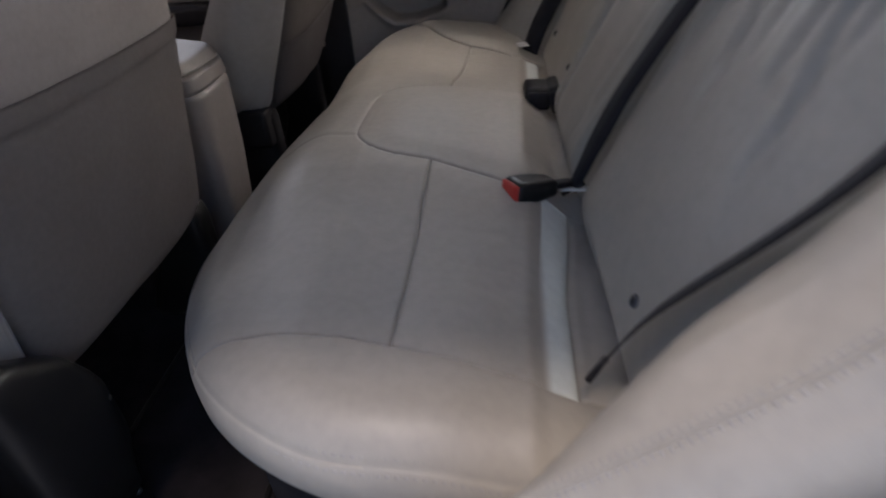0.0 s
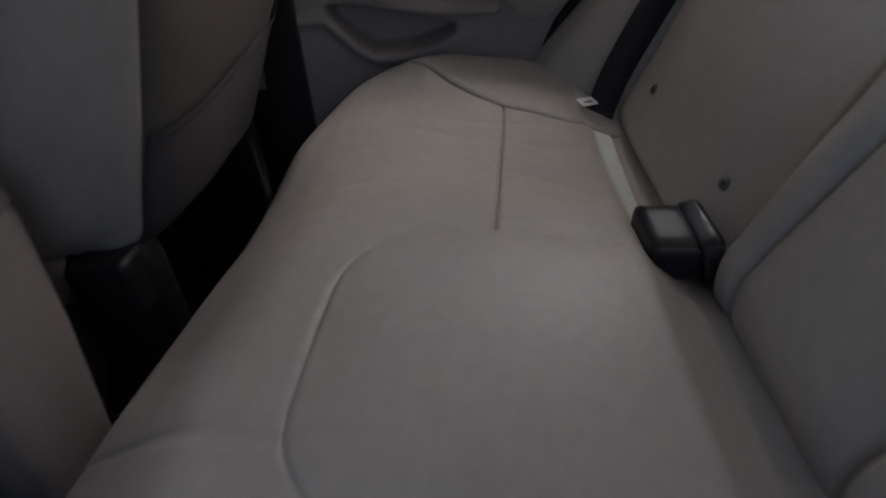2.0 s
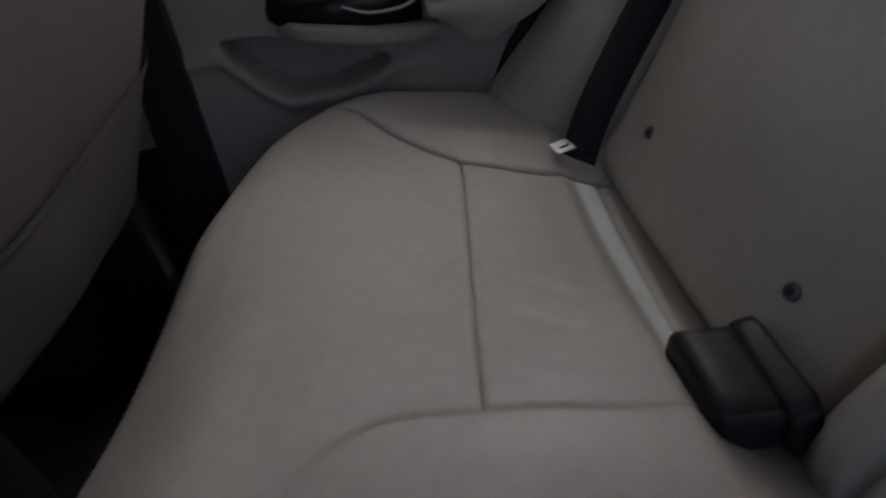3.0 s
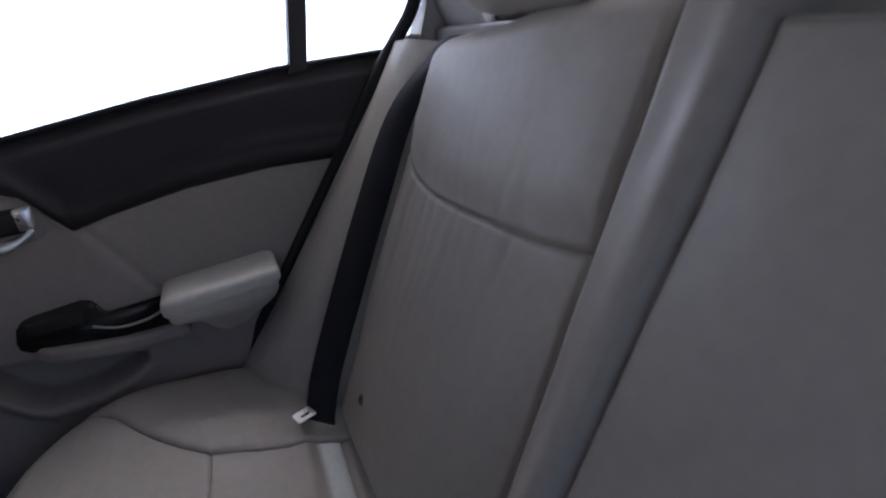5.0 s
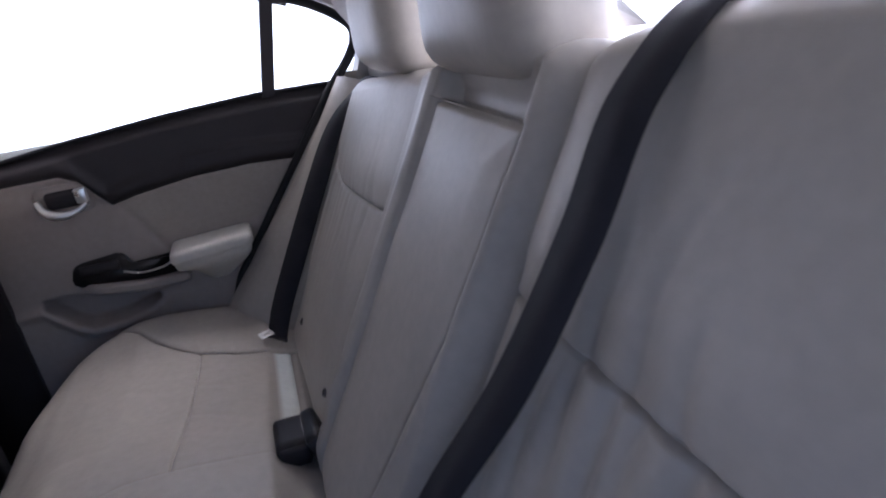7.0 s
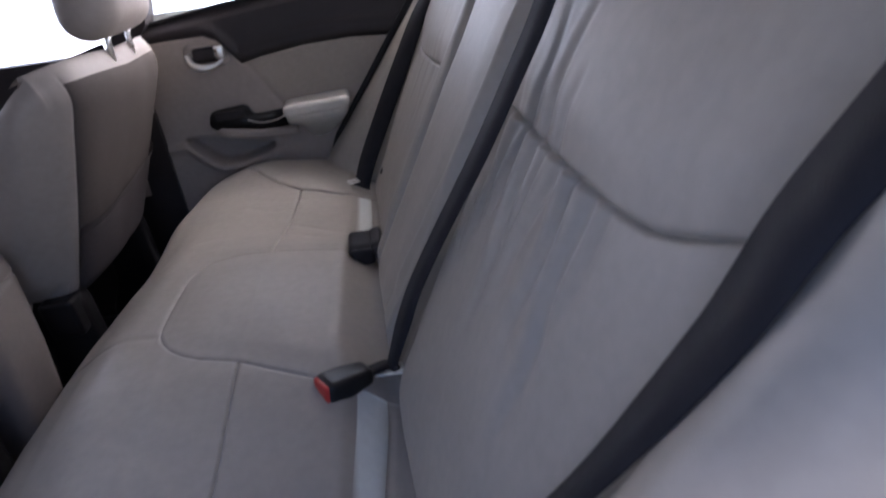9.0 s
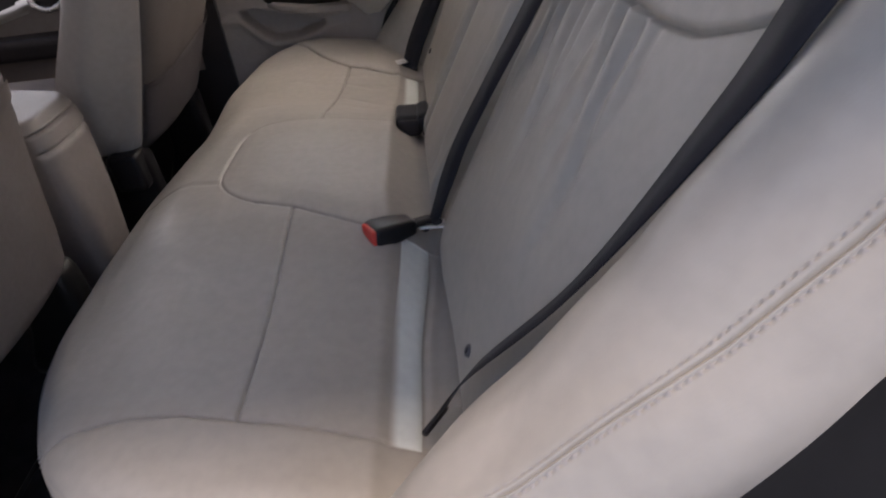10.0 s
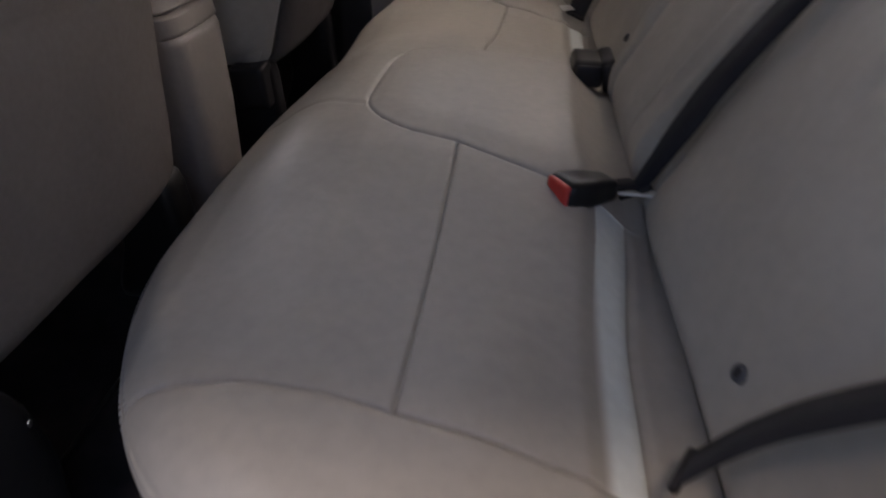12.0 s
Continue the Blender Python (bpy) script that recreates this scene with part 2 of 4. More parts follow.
def corner(y):
    """Where the front corner begins to round, and its breadth."""
    return (0.315, 0.382) if y < 0 else (0.49, 0.30)


def bow(y):
    """How full the front corner is: 2 is an ellipse, less is flatter."""
    return 1.84 if y < 0 else 2.0


def front_x(y):
    CY, RY = corner(y)
    d = max(0.0, abs(y) - CY) / RY
    n = bow(y)
    return CX - RX * max(0.0, 1 - min(1.0, d) ** n) ** (1 / n)


HUMP_X, HUMP_R = -0.380, 0.085


def hump_wide(x, side):
    if side > 0:
        return lerp([-0.39, -0.30, -0.22, -0.13, -0.05], [0.155, 0.166, 0.167, 0.164, 0.160], x)
    return lerp([-0.39, -0.30, -0.25, -0.20, -0.13, -0.05], [0.145, 0.160, 0.172, 0.194, 0.222, 0.235], x)


def hump_half(x, side):
    """Half width of the raised middle part, with rounded front corners."""
    w = hump_wide(x, side)
    b = x - HUMP_X
    if b < HUMP_R:
        b = max(0.0, b)
        w -= HUMP_R - math.sqrt(max(0.0, HUMP_R ** 2 - (HUMP_R - b) ** 2))
    return w


def hump_dist(x, y):
    """Distance inside the outline of the raised middle part (minus: outside)."""
    a = hump_wide(x, y) - abs(y)
    b = x - HUMP_X
    r = HUMP_R
    if a < r and b < r:
        return r - math.hypot(r - a, r - b)
    return min(a, b)


def outer_seam(x, side):
    if side < 0:
        return lerp([-0.57, -0.50, -0.455, -0.38, -0.307, -0.255, -0.175, -0.092, -0.03], [0.600, 0.580, 0.567, 0.553, 0.555, 0.565, 0.574, 0.586, 0.590], x)
    return lerp([-0.55, -0.45, -0.40, -0.36, -0.32, -0.28, -0.25, -0.18, -0.09, -0.03], [0.765, 0.740, 0.720, 0.690, 0.640, 0.590, 0.560, 0.545, 0.556, 0.562], x)


def crease(x, y):
    """Soft wrinkles that run across the seating faces."""
    n = noise.noise(Vector((x * 5, y * 30 + 1.6 * noise.noise(Vector((x * 9, y * 5, 2.0))), 5.0 if y < 0 else 1.0)))
    patch = sstep(-0.25, 0.35, noise.noise(Vector((x * 6 + 4.0, y * 5, 7.0))))
    return max(0.0, n - 0.05) * (0.0048 if y < 0 else 0.0046) * (0.15 + 0.85 * patch)


def cushion(x, y, seam):
    ay = abs(y)
    z = lerp([-0.58, -0.53, -0.48, -0.42, -0.36, -0.25, -0.15, -0.105, -0.090, -0.056, -0.035, -0.0],
             [0.332, 0.345, 0.358, 0.364, 0.366, 0.357, 0.343, 0.335, 0.324, 0.309, 0.302, 0.300], x)
    z += 0.010 * sstep(0.30, 0.52, ay) * sstep(-0.12, -0.20, x)
    z += 0.040 * (1 - sstep(0.12, 0.52, ay)) * (1 - sstep(-0.42, -0.54, x)) * (1 - sstep(-0.12, -0.04, x))
    z += 0.034 * (1 - sstep(0.08, 0.26, ay)) * sstep(-0.13, -0.03, x)
    h = hump_dist(x, y)
    fade = 1 - sstep(-0.11, -0.065, x)
    z += fade * (0.0045 * sstep(-0.002, 0.06, h) - 0.001 * groove(min(0.0, h) / 0.02, 1.0) * (h < 0) - 0.0024 * groove(h, 0.0020))
    if h < 0:
        if ay < seam:
            z -= 0.0048 * groove(x + 0.25, 0.0019)
            z -= 0.006 * groove(x + 0.054, 0.005) * sstep(0.0, 0.03, -h)
            k = sstep(0.2, 0.27, ay) * (1 - sstep(0.48, 0.55, ay)) * (1 - sstep(-0.14, -0.07, x)) * (1 - sstep(-0.40, -0.50, x))
            z -= crease(x, y) * k * (1.0 if x > -0.25 else 0.7)
            z -= 0.006 * max(0.0, 1 - ((ay - 0.38) / 0.18) ** 2)
        z -= 0.0048 * groove(ay - seam, 0.0019)
        if x < HUMP_X:
            z -= 0.0025 * groove(y + 0.085 + 0.2 * (x + 0.39), 0.0035)
    z += 0.0016 * wobble(x, y, 0, 9) + 0.0022 * wobble(x, y, 1.7, 4)
    z += 0.006 * groove((ay - seam) / 0.07 - 0.8, 1.0) * (ay > seam)
    CY, RY = corner(y)
    HALF = CY + RY
    z += 0.022 * sstep(0.56, 0.72, y)
    e = max(0.0, ay - CY) / RY
    f = max(0.0, CX - x) / RX
    d = (1 - (e ** bow(y) + f ** bow(y)) ** (1 / bow(y))) * (RX + (RY - RX) * e / (e + f + 1e-9)) if x < CX else HALF - ay
    r = 0.055
    z -= 0.0028 * groove(d - 0.0075, 0.0018)
    if d < r:
        z -= r - math.sqrt(max(0.0, r * r - (r - max(0.0, d)) ** 2))
    return z


@lru_cache(maxsize=None)
def seam_y(X, side):
    """Where the outer seam crosses the grid row X."""
    y = outer_seam(X, side)
    half = sum(corner(side))
    for _ in range(30):
        x = X if X > -0.25 else -0.25 + (front_x(side * y) + 0.25) * (X + 0.25) / (NOSE + 0.25)
        y = 0.5 * y + 0.5 * min(outer_seam(x, side), half - 0.02)
    return y


RIM = 6


def clustered(vals, at, gap):
    """The values with a few more close to each seam."""
    out = set(round(v, 6) for v in vals)
    for a in at:
        out |= {round(a + gap * k, 6) for k in (-2.2, -1, 1, 2.2) if min(vals) < a + gap * k < max(vals)}
    return sorted(out)


ROWX = steps(0.0, -0.057, 12) + steps(-0.057, -0.092, 10)[1:] + steps(-0.092, -0.25, 40)[1:] + steps(-0.25, HUMP_X, 38)[1:] + [HUMP_X + (NOSE - HUMP_X) * (1 - (1 - k) ** 2) for k in steps(0, 1, 44)][1:]
ROWX = clustered(ROWX, (-0.25, HUMP_X, -0.057), 0.0011)[::-1]
COLV = clustered([-2 - (1 - k * k) for k in steps(0, 1, 44)] + steps(-2, -1, 84)[1:] + steps(-1, 1, 60)[1:] + steps(1, 2, 84)[1:] + [2 + 1 - (1 - k) ** 2 for k in steps(0, 1, 44)][1:], (-2, 2), 0.004)
COLV = clustered(COLV, (-1, 1), 0.006)


def cushion_xy(X, v):
    av = abs(v)
    a, b = hump_half(X, v), seam_y(X, 1 if v > 0 else -1)
    HALF = sum(corner(v))
    ay = a * av if av <= 1 else a + (b - a) * (av - 1) if av <= 2 else b + (HALF - b) * (av - 2)
    x = X if X > -0.25 else -0.25 + (front_x(math.copysign(ay, v)) + 0.25) * (X + 0.25) / (NOSE + 0.25)
    y = math.copysign(ay, v)
    return x + 0.028 * y, y


def nose_out(X, y):
    """The near half of the bench reaches a little further forward."""
    return 0.022 * sstep(-0.28, -0.52, X) * sstep(0.28, -0.06, y) * sstep(0.54, 0.28, -y)


def cushion_point(i, j):
    jj = min(max(j, 0), len(COLV) - 1)
    ii = min(max(i, 0), len(ROWX) - 1)
    x, y = cushion_xy(ROWX[ii], COLV[jj])
    z = cushion(x - 0.028 * y, y, seam_y(ROWX[ii], 1 if y > 0 else -1)) + 0.008
    x += 0.020 * groove(ROWX[ii] + 0.25, 0.10) * max(0.0, min(1.0, (y - 0.08) / 0.45)) * (1 - sstep(0.56, 0.66, y))
    x -= nose_out(ROWX[ii], y)
    x += 0.014 * sstep(-0.14, -0.07, ROWX[ii]) * (1 - sstep(-0.03, -0.01, ROWX[ii])) * sstep(0.45, 0.24, -y) * sstep(-0.12, -0.2, y)
    down = max(0, i - ii, jj - j, j - jj)
    if down:
        k = down / RIM
        tuck = 0.085 * sstep(0.15, 1.0, k)
        out = Vector((min(0.0, x - CX), math.copysign(max(0.0, abs(y) - corner(y)[0]), y)))
        out = out.normalized() if out.length > 1e-5 else Vector((-1, 0))
        x -= tuck * out.x
        y -= tuck * out.y
        z -= 0.022 * down
    return (x, y, z)


def cushion_panel(i, j):
    i, j = int(i), int(j)
    if i >= len(ROWX) - 1 or j < 0 or j >= len(COLV) - 1:
        return "cushion_skirt"
    X = (ROWX[i] + ROWX[i + 1]) / 2
    v = (COLV[j] + COLV[j + 1]) / 2
    s = "a" if v < 0 else "b"
    if abs(v) < 1 and X > HUMP_X:
        return "cushion_middle"
    if abs(v) > 2:
        return "bolster_" + s
    if X < -0.25:
        return "front_" + s
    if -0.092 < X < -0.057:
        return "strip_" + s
    return "seat_" + s


bench = thing("bench_cushion", "grey-beige leather rear bench cushion with stitched panels and raised middle", "car seat")


def resample(points, gap):
    """Points at even gaps along a line."""
    pts = [Vector(p) for p in points]
    out, left = [], 0.0
    for a, b in zip(pts, pts[1:]):
        d = (b - a).length
        while left <= d and d > 0:
            out.append(a.lerp(b, left / d))
            left += gap
        left -= d
    return out


def stitch_row(points, away, gap=0.0085, thick=0.0013, high=0.0013):
    """A row of short threads along a line; away(p) points out of the leather."""
    bm = bmesh.new()
    pts = resample(points, gap)
    for a, b in zip(pts, pts[1:]):
        d = (b - a) * 0.62
        q = away(a)
        e = d.cross(q).normalized() * thick
        c = a + d
        up = q * high
        vv = [bm.verts.new(w) for w in (a - e, a + e, c + e, c - e, a + d * 0.15 + up, c - d * 0.15 + up)]
        for f in ((0, 1, 4), (1, 2, 5, 4), (2, 3, 5), (3, 0, 4, 5)):
            bm.faces.new([vv[i] for i in f])
    return bm


def rim_out(p):
    CY = corner(p.y)[0]
    d = Vector((min(0.0, p.x - CX), math.copysign(max(0.0, abs(p.y) - CY), p.y), 0.0))
    if d.length < 1e-5:
        d = Vector((-1, 0, 0))
    return (d.normalized() + Vector((0, 0, 0.6))).normalized()


def rim_row(d):
    """A line round the edge of the cushion, d metres in from its outline."""
    pts = []
    for side in (-1, 1):
        CY, RY = corner(side)
        run = [(x, CY + RY - d) for x in steps(-0.05, CX, 40)] + [(CX - (RX - d) * max(0.0, math.cos(q)) ** (2 / bow(side)), CY + (RY - d) * math.sin(q) ** (2 / bow(side))) for q in steps(math.pi / 2, 0, 90)] + [(NOSE + d, y) for y in steps(CY, 0.0, 60)]
        run = [(x, side * y) for x, y in run]
        pts.append(run)
    line = pts[0] + pts[1][::-1]
    return [Vector((x + 0.028 * y - nose_out(x, y), y, cushion(x, y, 9.0) + 0.0085)) for x, y in line]


part("piping", tube(resample(rim_row(0.0072), 0.008), 0.0018, 8), LEATHER, bench, "leather piping round the edge")
for inset in (0.0040, 0.0118):
    part("stitching", stitch_row([p + rim_out(p) * 0.0004 for p in rim_row(inset)], rim_out), THREAD, bench, "row of pale stitches")
bench_base = slab([(-0.46, -0.56), (-0.46, 0.60), (-0.30, 0.68), (0.0, 0.70), (0.0, -0.66), (-0.30, -0.62)], (0.02, 0.24), "z")
part("base", bench_base, CARPET, bench, "dark carpeted seat base", smooth=False)
NAMES = {"bolster": "side_bolster", "front": "front_panel", "seat": "seat_panel", "strip": "rear_strip", "cushion": "middle_panel"}
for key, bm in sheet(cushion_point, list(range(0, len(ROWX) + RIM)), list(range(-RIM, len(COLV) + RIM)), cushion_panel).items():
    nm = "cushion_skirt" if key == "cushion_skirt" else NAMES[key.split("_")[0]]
    part(nm, bm, LEATHER_LIT if nm == "rear_strip" else LEATHER, bench, "paler smooth leather strip" if nm == "rear_strip" else "")

# ---- rear backrest ----
LEAN_BACK = radians(27)
BU = Vector((math.sin(LEAN_BACK), 0, math.cos(LEAN_BACK)))
BN = Vector((-math.cos(LEAN_BACK), 0, math.sin(LEAN_BACK)))
B0 = Vector((0.004, 0, 0.395))


def on_back(s, y, h=0.0):
    p = B0 + BU * s + BN * h
    return Vector((p.x, y, p.z))


MID = (-0.206, 0.156)         # the raised middle section, across
ARM_FOOT = -0.08


def mid_edge(y):
    return MID[1] if y > 0 else -MID[0]


def panel(s):
    """The folding armrest, from side to side at height s."""
    return lerp([0.0, 0.3, 0.5], [-0.094, -0.156, -0.168], s), lerp([0.0, 0.5], [0.094, 0.060], s)


def top_r(y):
    """Radius of the rounded top edge."""
    return 0.028 + 0.012 * sstep(mid_edge(y) - 0.06, mid_edge(y) + 0.012, abs(y))


def arm_top(y):
    """Upper edge of the folding armrest, a little higher on the far side."""
    return 0.516 + 0.02 * y


def row_s(q, y):
    """Height up the backrest for q 0..2; in the middle section the row 1.79 is the armrest's upper edge."""
    low, y0 = top_s(y) - top_r(y), yoke(y)
    if q <= 1:
        return -0.115 + (y0 + 0.115) * q
    if abs(y) < mid_edge(y):
        return y0 + (arm_top(y) - y0) * (q - 1) / 0.79 if q < 1.79 else arm_top(y) + (low - arm_top(y)) * (q - 1.79) / 0.21
    return y0 + (low - y0) * (q - 1)


def yoke(y):
    """Height of the cross seam of a seat's back."""
    if abs(y) < mid_edge(y):
        return 0.385
    if y > 0:
        return lerp([0.156, 0.22, 0.30, 0.40, 0.46, 0.52, 0.55, 0.60], [0.348, 0.336, 0.331, 0.326, 0.324, 0.330, 0.338, 0.36], y)
    return lerp([0.222, 0.31, 0.43, 0.54, 0.585, 0.623, 0.657], [0.377, 0.373, 0.370, 0.371, 0.377, 0.392, 0.409], -y)


def top_s(y):
    return lerp([-0.70, -0.62, -0.50, -0.35, -0.2, 0.0, 0.2, 0.4, 0.58, 0.70], [0.612, 0.645, 0.643, 0.632, 0.606, 0.580, 0.568, 0.549, 0.532, 0.508], y) + 0.002 * math.cos(y * 20)


rng = random.Random(11)
FOLDS = []
for side, n_low, n_up, depth in ((-1, 9, 5, 0.0082), (1, 7, 5, 0.0022)):
    for k in range(n_low):
        y0 = side * (0.266 + 0.31 * (k + rng.uniform(-0.3, 0.3)) / n_low)
        FOLDS.append((side, -1, y0, rng.uniform(-0.08, 0.18) * side, rng.uniform(0.11, 0.25), depth * rng.uniform(0.45, 1.0), rng.uniform(0.006, 0.010)))
    for k in range(n_up):
        y0 = side * (0.250 + 0.22 * (k + rng.uniform(-0.3, 0.3)) / n_up)
        FOLDS.append((side, 1, y0, rng.uniform(-0.1, 0.4) * side, rng.uniform(0.08, 0.16), depth * rng.uniform(0.25, 0.55), rng.uniform(0.006, 0.011)))


def gather(s, y):
    """Creases that fan out from the cross seam of a seat's back, each with a soft roll beside it."""
    d = s - yoke(y)
    side = 1 if y > 0 else -1
    out = 0.0
    if abs(d) > 0.26:
        return out
    for sd, way, y0, lean, long, depth, wide in FOLDS:
        if sd != side or d * way < 0:
            continue
        t = abs(d) / long
        if t > 1:
            continue
        c = y - y0 - lean * abs(d) - 0.004 * math.sin(d * 45 + y0 * 90)
        if abs(c) < 0.05:
            k = depth * (1 - t) ** 0.7 * sstep(-0.02, 0.03, t)
            out += k * (-groove(c, wide) + 0.55 * groove(c - 2.2 * wide, wide * 1.4))
    return out


def back_h(s, y):
    ay, inner = abs(y), mid_edge(y)
    h = 0.0
    if ay > inner - 0.006:
        edge = 0.60 if y > 0 else 0.675
        t = (ay - (inner + edge) / 2) / ((edge - inner) / 2)
        inward = sstep(0.2, -0.6, t) if y < 0 else 0.0
        h += 0.020 * ((1 - t * t) * sstep(-0.10, 0.10, s) * (1 - inward) + (1 - t ** 6) * sstep(-0.12, 0.0, s) * inward)
        h += 0.006 * sstep(0.5, 0.9, abs(t)) * sstep(0.0, 0.15, s)
        y0 = yoke(y)
        if ay < edge:
            h -= 0.007 * groove(s - y0, 0.0026)
            h += 0.006 * sstep(y0, y0 + 0.05, s)
            h += gather(s, y)
        h -= 0.030 * sstep(edge - 0.005, edge + 0.055, ay) * (1.0 if y > 0 else 0.35)
        h -= 0.012 * groove(ay - inner, 0.0045)
    else:
        slot = 0.022 * (1 - sstep(0.0, 0.13, s)) if y < 0 else 0.0
        h += 0.033 * sstep(inner - slot, inner - slot - 0.034, ay) * sstep(-0.10, -0.01, s)
        lo, hi = panel(s)
        side = min(hi - y, y - lo)
        inside = min(side, s - ARM_FOOT, arm_top(y) - s)
        rim = min(abs(side) if s < arm_top(y) else 9, abs(s - arm_top(y)) if side > 0 else 9)
        h -= 0.010 * groove(rim, 0.0042)
        h += 0.006 * groove(side + 0.020, 0.014) * sstep(0.02, 0.08, s)
        if inside > 0:
            h += -0.004 + 0.005 * sstep(0.0, 0.05, inside)
        if side > -0.01 and s > arm_top(y):
            h -= 0.034 * sstep(arm_top(y), arm_top(y) + 0.004, s) * (1 - sstep(0.012, 0.070, s - arm_top(y))) * (1 - sstep(-0.010, 0.004, -side))
    h += 0.0018 * wobble(s, y, 3.3, 7) + 0.0010 * wobble(s, y, 8.3, 19)
    h -= 0.05 * sstep(-0.04, -0.11, s) ** 2
    return h


def back_point(q, y):
    """q 0..1 up to the cross seam, 1..2 up to the top edge, 2..3 over the top to the shelf."""
    st, r = top_s(y), top_r(y)
    low = st - r
    if q <= 2:
        s = row_s(q, y)
        return on_back(s, y, back_h(s, y))
    a = (q - 2) * 1.6 * math.pi / 2
    base = back_h(low, y) * max(0.0, 1 - a / 2)
    if a <= math.pi / 2:
        return on_back(low + r * math.sin(a), y, base - r + r * math.cos(a))
    k = a - math.pi / 2
    return on_back(st - 0.03 * k * k, y, base - r - 0.08 * k)


def skin(s, y, off):
    """A place on the backrest or over its top edge, off metres out of the leather."""
    low, r = top_s(y) - top_r(y), top_r(y)
    if s <= low:
        return on_back(s, y, back_h(s, y) + off)
    a = (s - low) / r
    base = back_h(low, y) * max(0.0, 1 - a / 2)
    if a <= math.pi / 2:
        return on_back(low + (r + off) * math.sin(a), y, base - r + (r + off) * math.cos(a))
    k = a - math.pi / 2
    return on_back(top_s(y) - 0.03 * k * k + off, y, base - r - 0.08 * k)


def back_panel(q, y):
    ay = abs(y)
    sd = "a" if y < 0 else "b"
    if ay < mid_edge(y):
        s = row_s(min(q, 2.0), y)
        if panel(s)[0] < y < panel(s)[1] and ARM_FOOT < s < arm_top(y) and q < 2:
            return "armrest"
        return "centre"
    if ay > (0.60 if y > 0 else 0.675):
        return "edge_" + sd
    return ("upper_" if q > 1 else "lower_") + sd


backrest = thing("rear_seat", "grey-beige leather rear seat back with folding middle armrest", "car seat", at=(0, 0, 0.30))
ss = clustered(steps(0, 1, 110) + steps(1, 2, 56)[1:] + steps(2, 3, 16)[1:], (1, 1.79), 0.005)
ys = sorted(set(steps(-0.72, MID[0], 230) + steps(MID[0], -0.09, 80) + steps(-0.09, 0.04, 30) + steps(0.04, MID[1], 70) + steps(MID[1], 0.68, 140)))
ys = clustered(ys, MID, 0.0015)
NAMES = {"armrest": "armrest_panel", "centre": "centre_frame", "edge": "side_edge", "upper": "shoulder_panel", "lower": "lumbar_panel"}
for key, bm in sheet(back_point, ss, ys, back_panel).items():
    part(NAMES[key.split("_")[0]], bm, LEATHER, backrest)

# anchor buttons at the foot of the backrest
for s, y in ((-0.015, -0.512), (0.01, 0.23), (0.01, 0.51)):
    b = tagged(new("anchor_button"), "small round dark anchor button low on the seat back", "button", "anchor buttons")
    c = on_back(s, y, back_h(s, y))
    b.location = c
    bm = bmesh.new()
    bmesh.ops.create_cone(bm, cap_ends=True, segments=20, radius1=0.0085, radius2=0.007, depth=0.006)
    bmesh.ops.transform(bm, matrix=Matrix.Translation(c) @ BN.to_track_quat("Z", "Y").to_matrix().to_4x4(), verts=bm.verts)
    cap = part("button_cap", bm, BUTTON, b)
    bm = bmesh.new()
    bmesh.ops.create_cone(bm, cap_ends=True, segments=16, radius1=0.004, radius2=0.004, depth=0.008)
    bmesh.ops.transform(bm, matrix=Matrix.Translation(c) @ BN.to_track_quat("Z", "Y").to_matrix().to_4x4(), verts=bm.verts)
    part("button_hole", bm, BLACK, cap)


# ---- fixed side bolsters beside the backrest ----
def ridge(t, side):
    """The stitched front ridge of a side bolster, from the cushion up to the shoulder (x, z)."""
    z = lerp([0, 0.15, 0.32, 0.48, 0.60, 0.72, 0.87, 1.0], [0.34, 0.42, 0.487, 0.55, 0.611, 0.67, 0.75, 0.86], t)
    if side < 0:
        return (lerp([0.34, 0.40, 0.459, 0.50, 0.54, 0.572, 0.62, 0.666, 0.722, 0.79, 0.86], [-0.265, -0.205, -0.147, -0.092, -0.040, 0.0, 0.048, 0.096, 0.143, 0.187, 0.225], z), z)
    return (lerp([0.335, 0.393, 0.475, 0.554, 0.604, 0.67, 0.75, 0.86], [-0.190, -0.140, -0.072, -0.008, 0.034, 0.086, 0.146, 0.220], z), z)


